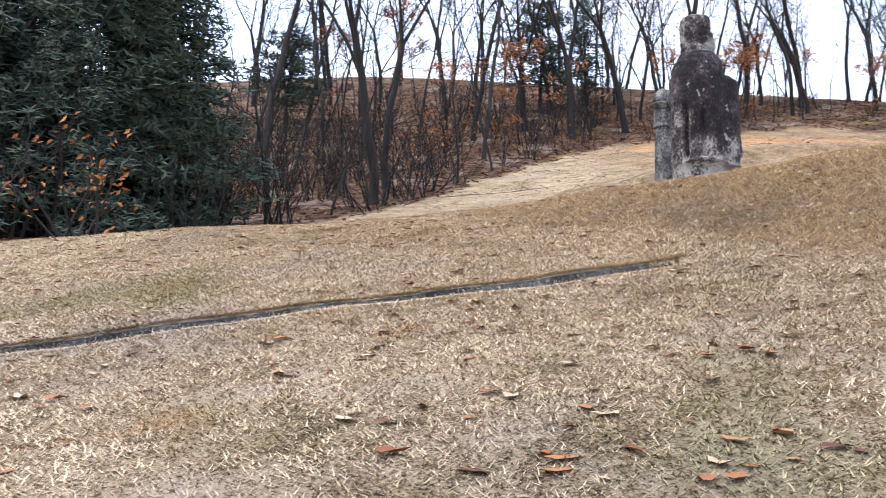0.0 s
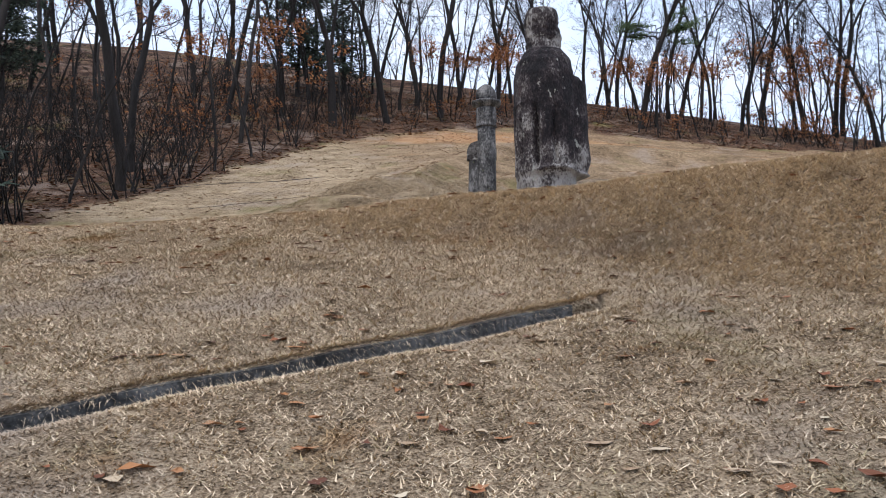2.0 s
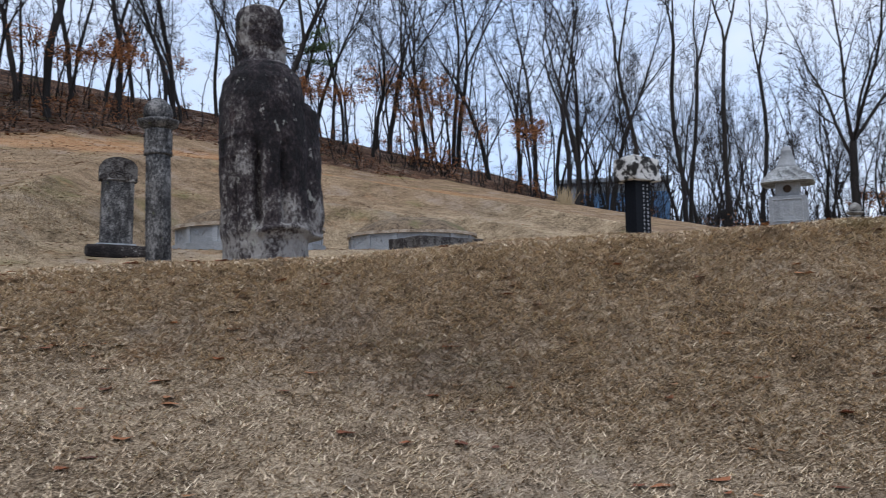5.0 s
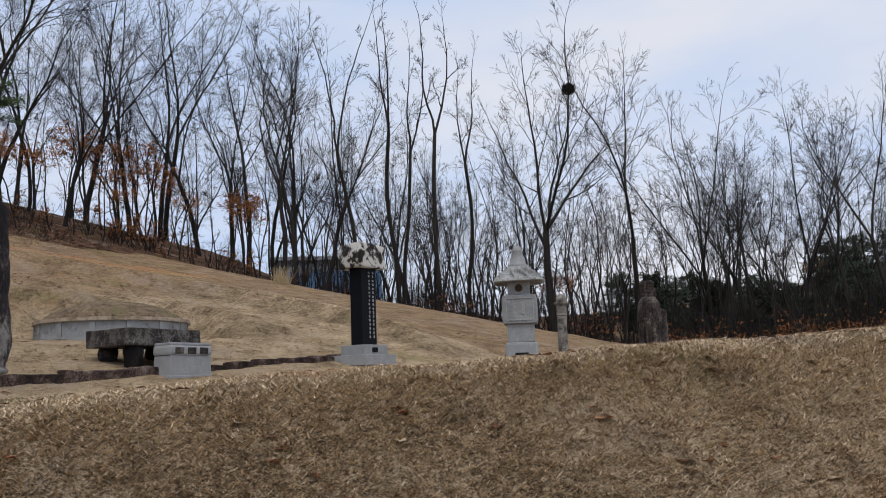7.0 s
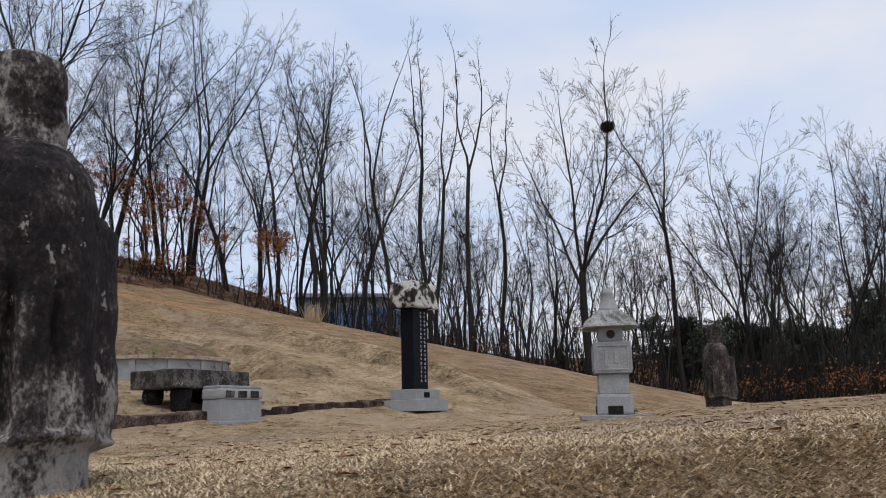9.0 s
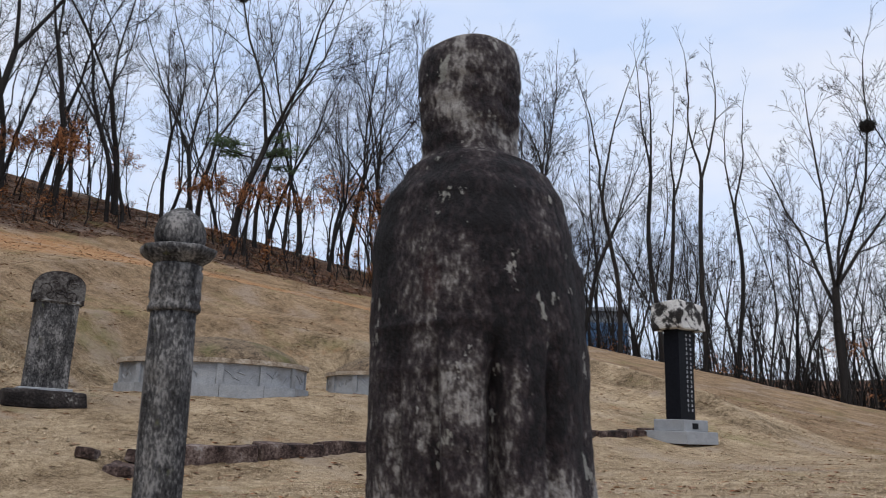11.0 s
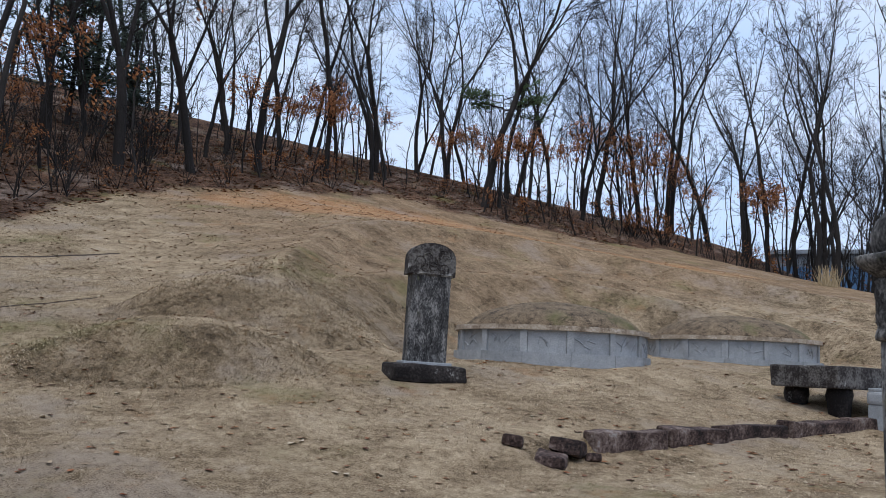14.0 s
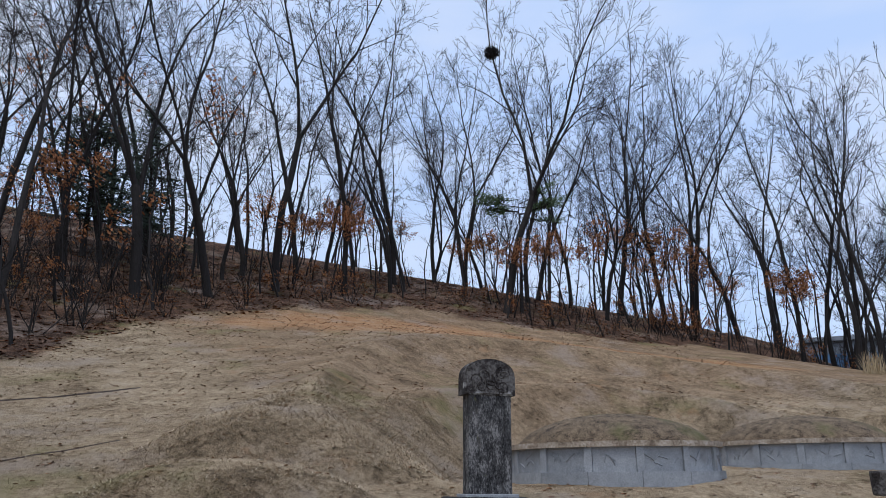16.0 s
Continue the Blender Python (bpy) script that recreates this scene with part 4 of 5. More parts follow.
def build_tree(name, seed, label, category="tree", group="", **kw):
    e = new(name)
    tagged(e, label, category, group)
    (tv, tf), (cv, cf), (lv, lf), SPOTS[e.name] = make_tree(seed, **kw)
    obj("trunk", tv, tf, BARK, e, smooth=True)
    obj("crown", cv, cf, TWIG, e, "bare twiggy crown")
    if lf:
        obj("foliage", lv, lf, OAK_LEAF, e, "clinging rust-brown withered leaves")
    return e


def make_shrub(seed, hgt, stems=7, leafy=0):
    rng = random.Random(seed)
    v, f, lv, lf = [], [], [], []
    for s in range(stems):
        d = Vector((rng.gauss(0, 0.35), rng.gauss(0, 0.35), 1))
        st = grow(rng, Vector((rng.gauss(0, 0.12), rng.gauss(0, 0.12), -0.1)), d, hgt * rng.uniform(0.6, 1.0), 5, 0.10, 0.03)
        tube(v, f, st, [0.022 * (1 - 0.75 * k / 5) for k in range(6)], 3)
        for b in range(5):
            p, dd = along(st, rng.uniform(0.25, 1))
            o = Vector((rng.gauss(0, 1), rng.gauss(0, 1), rng.gauss(0.2, .4))).normalized()
            l1 = grow(rng, p, dd + o * 0.8, hgt * rng.uniform(0.12, 0.3), 3, 0.14, 0.04)
            tube(v, f, l1, [0.009, 0.007, 0.005, 0.003], 3)
            for q in range(1):
                p3, d3 = along(l1, rng.uniform(0.3, 1))
                l3 = grow(rng, p3, d3 + Vector((rng.gauss(0, .7), rng.gauss(0, .7), rng.gauss(0, .5))), hgt * 0.1, 2, 0.1, 0.02)
                tube(v, f, l3, [0.005, 0.004, 0.003], 3)
                for u in range(leafy):
                    leaf_quad(lv, lf, l3[-1] + Vector((rng.gauss(0, .08), rng.gauss(0, .08), rng.gauss(0, .08))), rng.uniform(0.035, 0.07), rng)
    return (v, f), (lv, lf)


def build_shrub(seed, hgt, label, leafy=0, stems=7):
    e = new("shrub")
    tagged(e, label, "shrub", "woodland undergrowth")
    (v, f), (lv, lf) = make_shrub(seed, hgt, stems, leafy)
    obj("branchwork", v, f, TWIG, e)
    if lf:
        obj("foliage", lv, lf, OAK_LEAF, e, "withered brown leaves")
    return e


def plant(proto, x, y, turn, size, tx=0.0, ty=0.0, fresh=True):
    m = pose(x, y, h_at(x, y), tx, ty, turn)
    ob = copy_thing(proto, m) if fresh else proto
    ob.matrix_basis = m @ Matrix.Diagonal((size, size, size, 1))
    return ob


BARE = "bare grey-brown deciduous tree with fine twigs in the winter wood"
PROTOS = [build_tree("bare_tree", 11, BARE, group="woodland trees", height_m=17, girth=0.17, clear=0.40, leaders=2, spread_by=0.24, limbs=9),
          build_tree("bare_tree", 12, BARE, group="woodland trees", height_m=15, girth=0.13, clear=0.42, leaders=1, limbs=12, reach=0.75),
          build_tree("bare_tree", 13, BARE, group="woodland trees", height_m=17, girth=0.19, clear=0.34, leaders=3, spread_by=0.34, limbs=8, lean=0.05),
          build_tree("bare_tree", 14, BARE, group="woodland trees", height_m=15, girth=0.13, clear=0.5, leaders=2, spread_by=0.22, limbs=7, wave=0.1, reach=0.8),
          build_tree("bare_tree", 15, BARE, group="woodland trees", height_m=16, girth=0.17, clear=0.36, leaders=4, spread_by=0.32, limbs=6),
          build_tree("bare_tree", 16, BARE, group="woodland trees", height_m=13, girth=0.10, clear=0.4, leaders=1, limbs=9, lean=-0.08, reach=0.7, wave=0.1)]
OAKS = [build_tree("oak_tree", 21, "oak with clinging rust-brown leaves on its lower branches", group="leafy oaks", height_m=15, girth=0.2, clear=0.26, leaders=3, spread_by=0.34, limbs=8, leafy=0.55),
        build_tree("oak_tree", 22, "young oak with sparse clinging brown leaves", group="leafy oaks", height_m=9, girth=0.08, clear=0.2, leaders=1, limbs=11, leafy=0.7, density=0.6, reach=0.7)]
SAPLINGS = [build_tree("sapling", 51, "thin bare sapling between the larger trees", group="saplings", height_m=9, girth=0.05, clear=0.35, leaders=1, limbs=4, density=0.3, wave=0.1, reach=0.6),
            build_tree("sapling", 52, "thin bare sapling between the larger trees", group="saplings", height_m=11, girth=0.06, clear=0.45, leaders=2, spread_by=0.2, limbs=2, density=0.3, wave=0.1, reach=0.6),
            build_tree("sapling", 53, "thin bare sapling between the larger trees", group="saplings", height_m=7, girth=0.04, clear=0.3, leaders=1, limbs=4, density=0.3, wave=0.12, reach=0.6)]
SHRUBS = [build_shrub(31, 2.2, "leafless thicket shrub on the woodland slope"), build_shrub(32, 3.2, "tall leafless shrub on the woodland slope", stems=5),
          build_shrub(33, 1.6, "low shrub with withered rust-brown leaves at the wood's edge", leafy=3)]
used = set()


def put(proto, *a, **k):
    fresh = proto.name in used
    used.add(proto.name)
    return plant(proto, *a, fresh=fresh, **k)


NEST_A, NEST_B = (24.9, 43.4, 26.9), (40.9, 15.7, 17.9)


# trees along the crest that stand out singly
def nest_tree(proto, x, y, z, turn):
    """A tree turned and sized so that its high fork is at that place."""
    used.add(proto.name)
    s = SPOTS[proto.name]
    way = Matrix.Rotation(radians(turn), 3, "Z") @ s
    size = (z - h_at(x, y)) / s.z
    for k in range(4):
        size = (z - h_at(x - way.x * size, y - way.y * size)) / s.z
    return plant(proto, x - way.x * size, y - way.y * size, turn, size, fresh=False)


nest_tree(PROTOS[2], *NEST_A, -33)
for proto, x, y, turn, size, ty in ((0, 12.9, 43.9, 20, 1.1, 0), (3, 16.7, 44.8, 80, 1.1, 1), (1, 15.0, 46.6, 140, 1.05, 0), (5, 19.6, 45.5, 10, 1.15, 0), (0, 21.0, 47.5, 200, 0.95, 2), (3, 28.9, 45.8, 200, 1.05, -2),
                                    (5, 31.6, 45.4, 60, 1.1, 4), (4, 35.0, 44.6, 250, 1.12, 0), (0, 39.5, 43.0, 30, 1.0, -1), (2, 40.3, 40.4, 120, 0.9, 1), (4, 42.5, 39.6, 300, 1.0, 0), (1, 41.2, 37.2, 75, 1.05, 0), (0, 40.6, 43.6, 15, 1.08, 1),
                                    (3, 42.3, 36.0, 170, 1.05, 1), (0, 41.8, 34.0, 230, 0.95, -2), (4, 36.9, 43.0, 80, 1.0, 2)):
    put(PROTOS[proto], x, y, turn, size, 0, ty)
put(OAKS[0], 6.4, 41.1, 70, 1.15)
put(OAKS[0], 4.2, 43.0, 190, 0.9)
for x, y, t, s in ((33.6, 42.6, 0, 0.95), (35.2, 43.4, 90, 0.8), (26.0, 44.6, 40, 0.6), (37.4, 42.3, 70, 0.9), (39.2, 41.0, 20, 0.7), (16.2, 45.0, 250, 0.6), (24.0, 45.2, 310, 0.5), (14.0, 44.6, 210, 0.55), (31.0, 45.5, 300, 0.6)):
    put(OAKS[1], x, y, t, s)
for k in range(9):
    put(SHRUBS[2], 32.6 + 0.35 * k + 0.2 * math.sin(k * 2.1), 41.3 - 0.28 * k + 0.5 * math.cos(k * 1.7), 40 * k, 1.0 + 0.12 * (k % 3))
for k in range(16):
    put(SHRUBS[2], 43.5 + 1.6 * math.sin(k * 2.3), 12.5 - 0.75 * k, 50 * k, 0.9 + 0.2 * (k % 3))
# trees beyond the lawn's eastern edge
SPREADING = build_tree("bare_tree", 41, "wide spreading bare tree with several leaders", group="woodland trees", height_m=18.5, girth=0.27, clear=0.36, leaders=5, spread_by=0.62, limbs=9, wave=0.05, reach=0.85)
nest_tree(SPREADING, *NEST_B, 186)
POLE = build_tree("bare_tree", 43, "tall slender bare tree with a sparse high crown", group="woodland trees", height_m=19, girth=0.15, clear=0.6, leaders=2, spread_by=0.2, limbs=4, density=0.3, reach=0.55, wave=0.06)
FORKED = build_tree("bare_tree", 44, "slim bare tree leaning aside, forked near its top", group="woodland trees", height_m=14.5, girth=0.12, clear=0.5, leaders=2, spread_by=0.25, limbs=2, density=0.2, reach=0.4, wave=0.07)
for x, y, turn, size, ty in ((41.0, 26.3, 0, 0.95, 0), (43.0, 24.7, 80, 1.0, 1), (44.5, 23.7, 200, 0.9, 0), (41.9, 26.6, 120, 0.86, -2)):
    put(POLE, x, y, turn, size, 0, ty)
plant(FORKED, 35.2, 25.7, 120, 1.0, -11, -3, fresh=False)
for proto, x, y, turn, size, ty in ((0, 45.4, 13.7, 200, 0.98, 1), (4, 50.0, 10.4, 60, 0.92, 0), (4, 51.5, 8.6, 300, 0.8, 0), (4, 50.5, 5.8, 160, 0.86, 0), (0, 52, 3.2, 45, 0.78, 0), (3, 36.0, 30.2, 10, 0.95, 0), (0, 38.2, 32.4, 100, 0.9, -3), (4, 39.8, 30.4, 190, 0.85, 1)):
    put(PROTOS[proto], x, y, turn, size, 0, ty)

rng = random.Random(77)
placed = []


def free(x, y, gap):
    return all((x - a) ** 2 + (y - b) ** 2 > gap * gap for a, b in placed)


def scatter(count, x0, x1, y0, y1, lo, hi, gap, choose, sizes, tilt=1.1):
    made = tries = 0
    while made < count and tries < count * 40:
        tries += 1
        x, y = rng.uniform(x0, x1), rng.uniform(y0, y1)
        d = float(forest_depth(x, y))
        if not lo < d < hi or not free(x, y, gap):
            continue
        placed.append((x, y))
        put(choose(), x, y, rng.uniform(0, 360), rng.uniform(*sizes), rng.gauss(0, tilt), rng.gauss(0, tilt))
        made += 1


any_tree = lambda: rng.choice(PROTOS + PROTOS + OAKS[1:])
scatter(62, -26, 12, 12, 62, 1.0, 30, 1.6, any_tree, (0.65, 1.05))
scatter(44, 8, 52, 38, 66, 3.5, 24, 1.4, any_tree, (0.55, 0.9))
scatter(84, 38, 82, -10, 42, 4.0, 36, 1.5, any_tree, (0.55, 0.82))
scatter(24, 2, 42, 34, 52, 0.8, 6, 1.2, lambda: OAKS[1], (0.45, 0.85))
any_sapling = lambda: rng.choice(SAPLINGS)
scatter(70, -22, 10, 12, 54, 0.5, 20, 0.8, any_sapling, (0.7, 1.2))
scatter(50, 6, 46, 36, 52, 1.5, 9, 0.7, any_sapling, (0.6, 1.1))
scatter(190, 37, 62, -4, 38, 0.8, 24, 0.5, any_sapling, (0.7, 1.15))
scatter(120, -22, 8, 12, 46, 0.3, 14, 0.7, lambda: rng.choice(SHRUBS), (0.8, 1.7), 6)
scatter(90, 4, 42, 34, 50, 0.2, 6, 0.6, lambda: rng.choice(SHRUBS), (0.4, 0.9), 6)
scatter(64, 36, 56, -6, 34, 0.3, 14, 0.8, lambda: rng.choice(SHRUBS), (0.8, 1.7), 6)


scatter(40, 40, 62, -8, 30, 2.0, 22, 0.9, lambda: rng.choice(SHRUBS[:2]), (1.6, 2.6), 5)


def build_thicket(name, count, x0, x1, y0, y1, lo, hi, sizes, seed):
    """Leafless undergrowth that nobody could count, joined into one mesh."""
    g = np.random.default_rng(seed)
    shapes = []
    for k in (61, 62, 63):
        (v, f), unused = make_shrub(k, 2.4, 6)
        shapes.append((np.array([tuple(p) for p in v]), f))
    verts, faces, at = [], [], 0
    while count:
        x, y = g.uniform(x0, x1), g.uniform(y0, y1)
        if not lo < float(forest_depth(x, y)) < hi:
            continue
        count -= 1
        v, f = shapes[g.integers(3)]
        t, s = g.uniform(0, 6.283), g.uniform(*sizes)
        turned = np.stack([v[:, 0] * math.cos(t) - v[:, 1] * math.sin(t), v[:, 0] * math.sin(t) + v[:, 1] * math.cos(t), v[:, 2]], -1) * s
        verts.extend((turned + np.array((x, y, h_at(x, y)))).tolist())
        faces.extend([tuple(i + at for i in q) for q in f])
        at += len(v)
    tagged(obj(name, verts, faces, TWIG), "dense leafless undergrowth on the woodland floor", "undergrowth", kind="stuff")


build_thicket("slope_undergrowth", 150, -22, 9, 14, 46, 0.4, 14, (0.6, 1.4), 5)
build_thicket("edge_undergrowth", 150, 36, 60, -6, 36, 1.0, 18, (0.7, 1.6), 6)


# ---- evergreens ----
def build_conifer(seed, hgt, width, label, name="conifer", rounded=False):
    rng2 = random.Random(seed)
    e = new(name)
    tagged(e, label, "evergreen tree")
    tv, tf, cv, cf, nv, nf = [], [], [], [], [], []
    tr = grow(rng2, Vector((0, 0, -0.4)), Vector((0, 0, 1)), hgt, 8, 0.02, 0.05)
    tube(tv, tf, tr, [0.13 * (1 - 0.95 * k / 8) for k in range(9)], 7)
    for b in range(110):
        t = rng2.uniform(0.10, 0.98)
        p, d = along(tr, t)
        a = rng2.uniform(0, 6.283)
        if rounded:
            t = rng2.uniform(0.25, 0.98)
            p, d = along(tr, t)
        ln = width * (math.sqrt(max(0.03, 1 - ((t - 0.55) / 0.46) ** 2)) if rounded else 1.05 - t) * rng2.uniform(0.7, 1.15)
        br = grow(rng2, p, Vector((math.cos(a), math.sin(a), 0.12)), ln, 4, 0.08, -0.03)
        tube(cv, cf, br, [0.02, 0.016, 0.012, 0.008, 0.004], 4)
        for q in range(int(34 * ln / width) + 8):
            pp, dd = along(br, rng2.uniform(0.15, 1))
            pp = pp + Vector((rng2.gauss(0, 0.12), rng2.gauss(0, 0.12), rng2.gauss(0, 0.09)))
            for s in range(4):
                w = Vector((rng2.gauss(0, 1), rng2.gauss(0, 1), rng2.gauss(0.1, .5))).normalized() * rng2.uniform(0.12, 0.22)
                o = len(nv)
                u = w.orthogonal().normalized() * 0.03
                nv += [pp - u, pp + u, pp + w]
                nf.append((o, o + 1, o + 2))
    obj("trunk", tv, tf, BARK, e, smooth=True)
    obj("branchwork", cv, cf, TWIG, e)
    obj("foliage", nv, nf, NEEDLE, e, "dark green needles")
    return e


con = build_conifer(5, 6.5, 2.4, "dense dark green conifer at the edge of the lawn")
con.matrix_world = pose(-8.2, 17.5, h_at(-8.2, 17.5))
for x, y, s in ((-10.3, 19.0, 1.2), (-7.6, 20.5, 1.1), (-12, 15.5, 1.1), (-9.2, 15.2, 0.9), (-9.6, 16.9, 1.5), (-7.0, 18.6, 1.3), (-6.9, 21.5, 1.4), (-11.2, 17.4, 1.6), (-8.8, 20.4, 1.6), (-13.5, 17.5, 1.5), (-7.9, 16.2, 1.0)):
    plant(con, x, y, rng.uniform(0, 360), s)
ROUND_PINE = build_conifer(8, 6.2, 2.3, "round-headed dark pine in the far wood", "pine_tree", True)
for x, y, s in ((-9, 44.5, 1.0), (5.5, 47.5, 1.2)):
    put(ROUND_PINE, x, y, rng.uniform(0, 360), s)
for x, y, s in ((57, 15.5, 1.0), (58, 13, 1.05), (56, 11.5, 0.95), (60, 17.5, 1.0), (75, -12, 1.0), (78, -2, 1.0), (74, 4, 1.0), (80, -9, 1.1), (58, 2, 0.95), (62, -1, 1.1), (57, 7, 0.85), (63, 4, 1.05), (60, 11, 0.85), (64, -5, 1.1), (64, 9, 0.95), (68, 2, 1.2), (59, -6, 1.0)):
    put(ROUND_PINE, x, y, rng.uniform(0, 360), s * 0.88)
    put(ROUND_PINE, x - 1.6, y - 2.2, rng.uniform(0, 360), s * rng.uniform(0.65, 0.85))
plant(con, 8.5, 49, 30, 1.2)


def build_pine(x, y, top):
    """A slender pine that shows only its flat green boughs among the bare crowns."""
    rng2 = random.Random(9)
    e = thing("pine_tree", pose(x, y, h_at(x, y)), "slender pine with flat boughs of green needles among bare trees", "pine tree")
    hgt = top - h_at(x, y)
    tv, tf, cv, cf, nv, nf = [], [], [], [], [], []
    tr = grow(rng2, Vector((0, 0, -0.4)), Vector((0.05, 0, 1)), hgt + 0.6, 8, 0.03, 0.03)
    tube(tv, tf, tr, [0.12 * (1 - 0.85 * k / 8) for k in range(9)], 7)
    for b in range(12):
        p, d = along(tr, rng2.uniform(0.84, 1.0))
        a = rng2.choice((0.1, 3.0, 0.4, 2.7, -0.5, 3.6)) + rng2.gauss(0, 0.3) - 0.6
        br = grow(rng2, p, Vector((math.cos(a), math.sin(a), 0.1)), rng2.uniform(1.4, 3.2), 4, 0.1, 0.02)
        tube(cv, cf, br, [0.03, 0.025, 0.018, 0.012, 0.006], 4)
        for q in range(90):
            pp, dd = along(br, rng2.uniform(0.4, 1))
            pp = pp + Vector((rng2.gauss(0, 0.2), rng2.gauss(0, 0.2), rng2.gauss(0.08, 0.1)))
            for s in range(6):
                w = Vector((rng2.gauss(0, 1), rng2.gauss(0, 1), rng2.gauss(0.4, .5))).normalized() * rng2.uniform(0.12, 0.22)
                o = len(nv)
                u = w.orthogonal().normalized() * 0.03
                nv += [pp - u, pp + u, pp + w]
                nf.append((o, o + 1, o + 2))
    obj("trunk", tv, tf, BARK, e, smooth=True)
    obj("branchwork", cv, cf, TWIG, e)
    obj("foliage", nv, nf, PINE, e, "green needles")


build_pine(26.3, 43.3, 18.3)


# ---- magpie nests ----
def build_nest(x, y, z, r, label):
    rng2 = random.Random(3)
    verts, faces = [], []
    for k in range(320):
        d = Vector((rng2.gauss(0, 1), rng2.gauss(0, 1), rng2.gauss(0, 1))).normalized()
        c = Vector((d.x, d.y, d.z * 0.85 + 0.12 * d.x)) * r * rng2.uniform(0.4, 1.0)
        t = d.orthogonal().normalized()
        t.rotate(Matrix.Rotation(rng2.uniform(0, 6.28), 3, d))
        t = (t + d * rng2.uniform(-0.2, 0.4)) * rng2.uniform(0.35, 0.85) * r
        tube(verts, faces, [c - t, c + t], [0.012, 0.008], 3)
    n = obj("bird_nest", verts, faces, TWIG)
    n.location = (x, y, z)
    tagged(n, label, "nest", "bird nests")


build_nest(*NEST_A, 0.42, "round dark stick nest high in a bare tree")
build_nest(*NEST_B, 0.36, "round dark stick nest in a spreading bare tree")


# ---- far building ----
def build_shed():
    b = thing("far_building", pose(64, 46.5, -0.4, 0, 0, 35), "far blue-walled industrial building half hidden by trees", "building")
    base = 7.0
    part("wall", block((16, 9, base + 6.5), (0, 0, 0), 0.03), GREYWALL, b)
    part("blue_cladding", block((16.1, 9.1, 2.4), (0, 0, base + 3.2), 0.03), BLUEWALL, b, "blue sheet-metal band")
    part("roof", block((16.6, 9.6, 0.35), (0, 0, base + 6.5), 0.05), GREYWALL, b)
    for k in range(5):
        for side in (-1, 1):
            part("window", block((1.8, 0.08, 1.2), (-6 + 3 * k, side * 4.53, base + 1.5), 0.02), GLASS, b)


build_shed()


# ---- dry reed clump on the lawn's crest ----
def build_reeds(x, y):
    rng2 = random.Random(6)
    v, f = [], []
    for k in range(120):
        p = Vector((rng2.gauss(0, 0.24), rng2.gauss(0, 0.22), -0.05))
        st = grow(rng2, p, Vector((rng2.gauss(0, .18), rng2.gauss(0, .18), 1)), rng2.uniform(0.4, 1.05), 3, 0.08, -0.02)
        tube(v, f, st, [0.012, 0.011, 0.009, 0.004], 3)
    o = obj("dry_reed_clump", v, f, DRYREED)
    o.location = (x, y, h_at(x, y))
    tagged(o, "clump of tall straw-coloured dry reeds on the lawn's edge", "reeds", kind="stuff")


build_reeds(33.9, 29.4)


# ---- grass blades and fallen leaves ----
def blades(name, count, x0, x1, y0, y1, lo, hi, wide, seed, label, keep, edge=False, mat=None):
    g = np.random.default_rng(seed)
    x, y = g.uniform(x0, x1, count), g.uniform(y0, y1, count)
    ok = keep(x, y, g) & (forest_depth(x, y) < -0.2)
    q = (x - DITCH_END.x) * DV.x + (y - DITCH_END.y) * DV.y
    u = (x - DITCH_END.x) * DU.x + (y - DITCH_END.y) * DU.y
    ok &= ~((np.abs(q) < DITCH_W / 2 + 0.01) & (u < 0.02) & (u > -9.1))
    x, y = x[ok], y[ok]
    n = len(x)
    z = height(x, y) - 0.005
    a, ln = g.uniform(0, 6.283, n), g.uniform(lo, hi, n)
    out = g.uniform(0.9, 3.4, n)
    if edge:
        ln, out = np.where(q[ok] > 0, ln * 1.25, ln * 0.6), g.uniform(1.0, 4.0, n)
        a = np.where(g.random(n) < 0.7, np.where(q[ok] > 0, DITCH_A - 1.57, DITCH_A + 1.57) + g.normal(0, 0.7, n), a)
    wa = a + 1.57
    wx, wy = np.cos(wa) * wide, np.sin(wa) * wide
    flat = out / np.sqrt(1 + out ** 2)
    dx, dy = np.cos(a) * ln * flat, np.sin(a) * ln * flat
    up = ln / np.sqrt(1 + out ** 2)
    if edge:
        up = np.where(q[ok] > 0, ln * g.uniform(-0.9, 0.5, n), up)
    co = np.empty((n, 3, 3), np.float32)
    co[:, 0] = np.stack([x - wx, y - wy, z], -1)
    co[:, 1] = np.stack([x + wx, y + wy, z], -1)
    co[:, 2] = np.stack([x + dx, y + dy, z + up * 0.75], -1)
    me = bpy.data.meshes.new(name)
    me.vertices.add(3 * n)
    me.vertices.foreach_set("co", co.ravel())
    me.loops.add(3 * n)
    me.loops.foreach_set("vertex_index", np.arange(3 * n, dtype=np.int32))
    me.polygons.add(n)
    me.polygons.foreach_set("loop_start", np.arange(0, 3 * n, 3, dtype=np.int32))
    me.update(calc_edges=True)
    me.materials.append(mat or GRASS)
    return tagged(new(name, me), label, "grass", kind="stuff")


blades("lawn_grass", 900000, -6, 8, 1.0, 12.5, 0.03, 0.062, 0.0046, 1, "short dry straw-coloured lawn grass", lambda x, y, g: g.random(len(x)) < np.exp(-np.maximum(0, np.hypot(x - 0.8, y - 6.3) - 4.2) / 4.5))
blades("terrace_grass", 260000, -4, 24, 8, 26, 0.03, 0.07, 0.0045, 2, "short dry grass on the terrace and graves", lambda x, y, g: g.random(len(x)) < np.exp(-np.maximum(0, np.hypot(x - 5, y - 15) - 5) / 8))


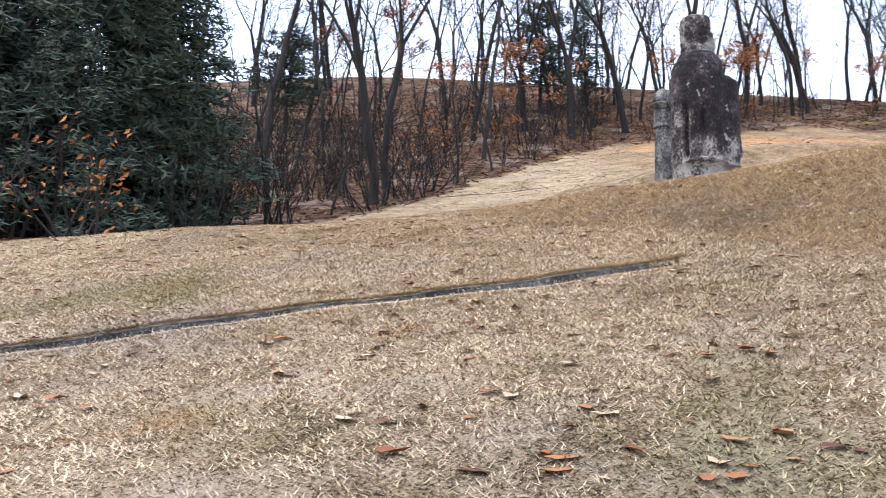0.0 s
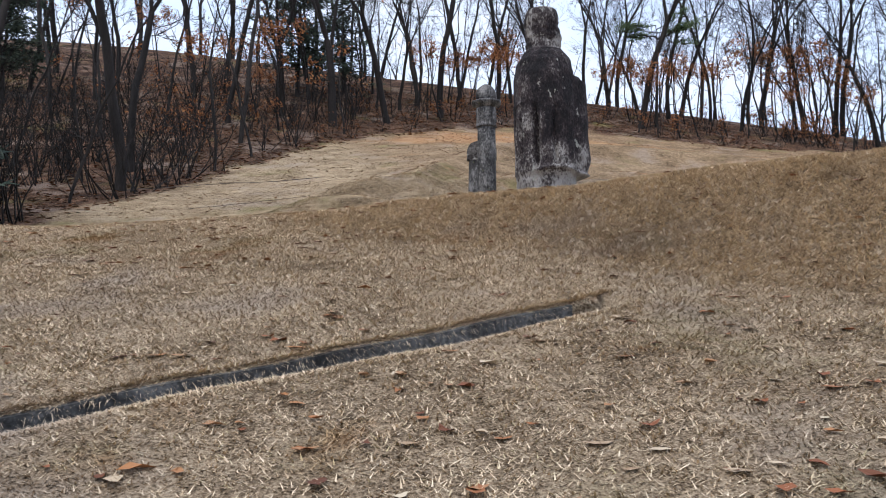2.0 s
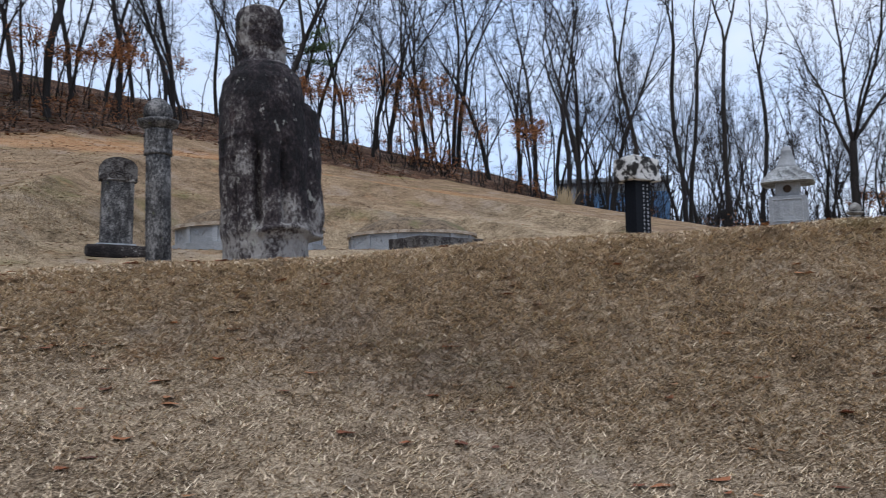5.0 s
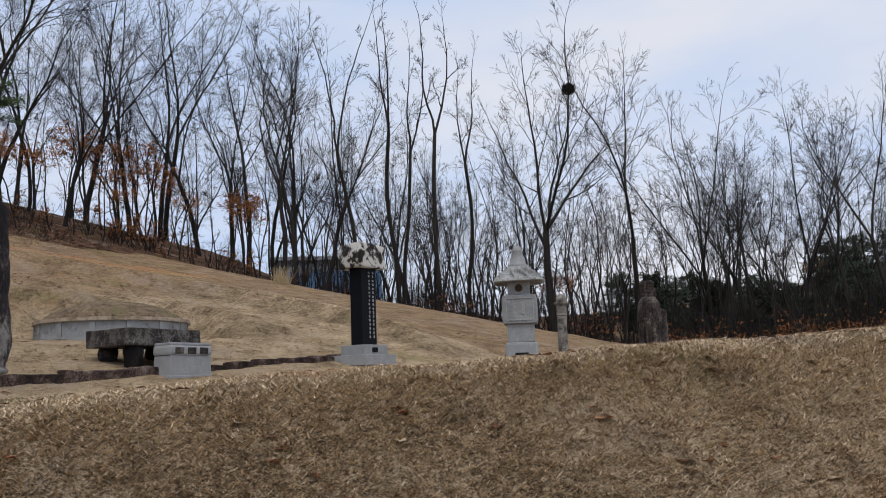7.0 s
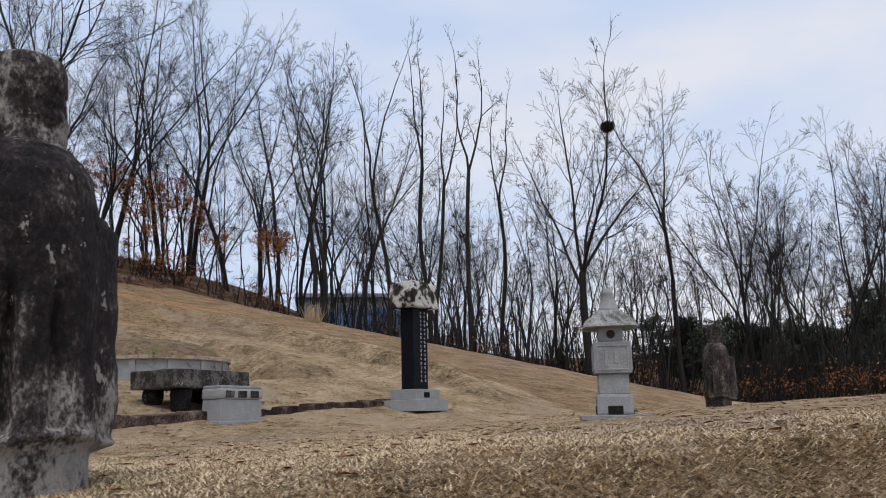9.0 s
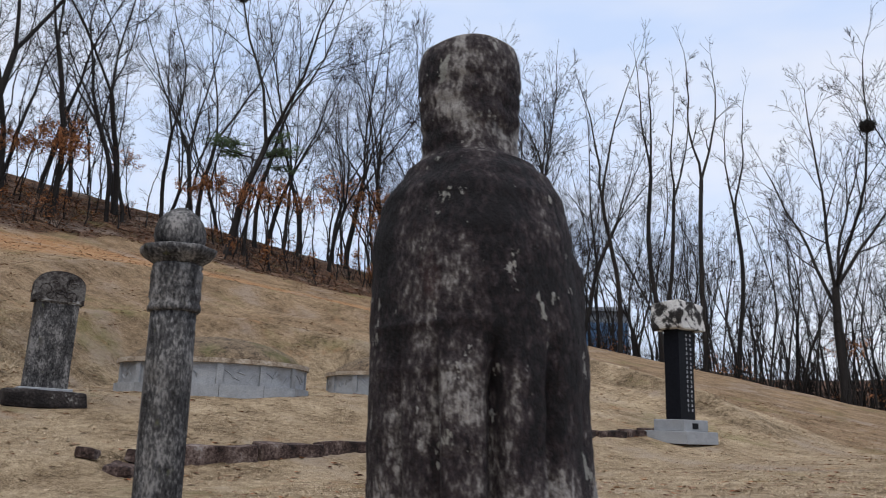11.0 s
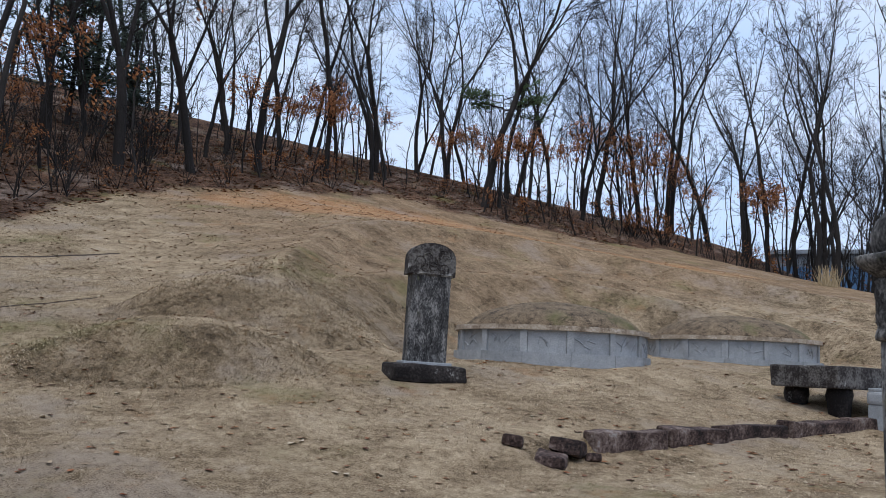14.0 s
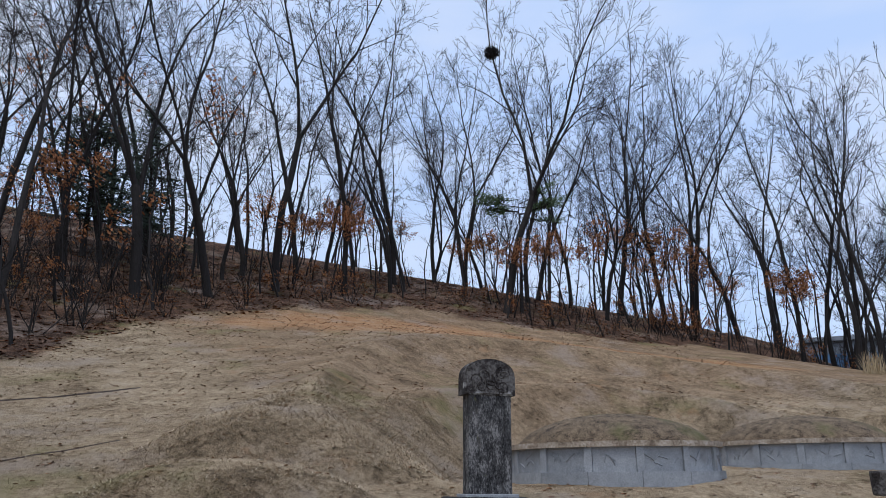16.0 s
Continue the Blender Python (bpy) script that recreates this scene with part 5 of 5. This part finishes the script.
blades("drain_edge_grass", 1300000, -7.5, 2.2, 3.4, 6.3, 0.04, 0.09, 0.003, 6, "straw grass drooping over the drain's rim",
       lambda x, y, g: (np.abs(np.abs((x - DITCH_END.x) * DV.x + (y - DITCH_END.y) * DV.y) - DITCH_W / 2 - 0.035) < 0.03) & ((x - DITCH_END.x) * DU.x + (y - DITCH_END.y) * DU.y < 0.1), True)


def on_slopes(x, y, g):
    e = 0.15
    gx, gy = (height(x + e, y) - height(x - e, y)) / (2 * e), (height(x, y + e) - height(x, y - e)) / (2 * e)
    return np.hypot(gx, gy) + g.normal(0, 0.06, len(x)) > 0.36


blades("bank_tufts", 620000, 0, 11, 2.0, 10.5, 0.035, 0.085, 0.0052, 7, "tufts of coarse dry grass on the bank", on_slopes, mat=TUFT)
blades("mound_tufts", 130000, 0, 9, 17.5, 25.5, 0.05, 0.11, 0.005, 8, "tufts of coarse dry grass on the earth mounds", lambda x, y, g: on_slopes(x, y, g) & (g.random(len(x)) < 0.55), mat=TUFT)


def leaves(name, count, x0, x1, y0, y1, seed, size, label, wood):
    g = random.Random(seed)
    v, f = [], []
    for k in range(count):
        x, y = g.uniform(x0, x1), g.uniform(y0, y1)
        d = float(forest_depth(x, y))
        if (d < -0.3) == wood or abs((x - DITCH_END.x) * DV.x + (y - DITCH_END.y) * DV.y) < 0.2:
            continue
        if not wood and noise.noise(Vector((x * 0.5, y * 0.5, 3))) < -0.15 and g.random() < 0.7:
            continue
        z = h_at(x, y) + 0.01
        a, s = g.uniform(0, 6.28), g.uniform(*size)
        c, sn = math.cos(a), math.sin(a)
        curl = g.uniform(-0.05, 0.28) * s
        tip = g.uniform(-0.1, 0.35) * s
        skew = g.uniform(-0.3, 0.3)
        o = len(v)
        for px, py, pz in ((-1, 0, tip), (-0.4 + skew, 0.34, curl), (0.35, 0.5 + skew, curl * 0.3), (1, skew, tip * 0.6), (0.35, -0.48, curl), (-0.4, -0.36 + skew * 0.6, curl * 0.2), (0, 0, 0)):
            v.append((x + (px * c - py * sn) * s, y + (px * sn + py * c) * s, z + pz))
        f += [(o + i, o + (i + 1) % 6, o + 6) for i in range(6)]
    ob = obj(name, v, f, LEAF)
    return tagged(ob, label, "leaves", kind="stuff")


leaves("fallen_leaves", 24000, -8, 30, 1, 40, 3, (0.02, 0.065), "scattered brown fallen leaves on the lawn", False)
leaves("leaf_litter_layer", 30000, -16, 32, 12, 50, 4, (0.05, 0.12), "thick brown leaf litter on the woodland slope", True)
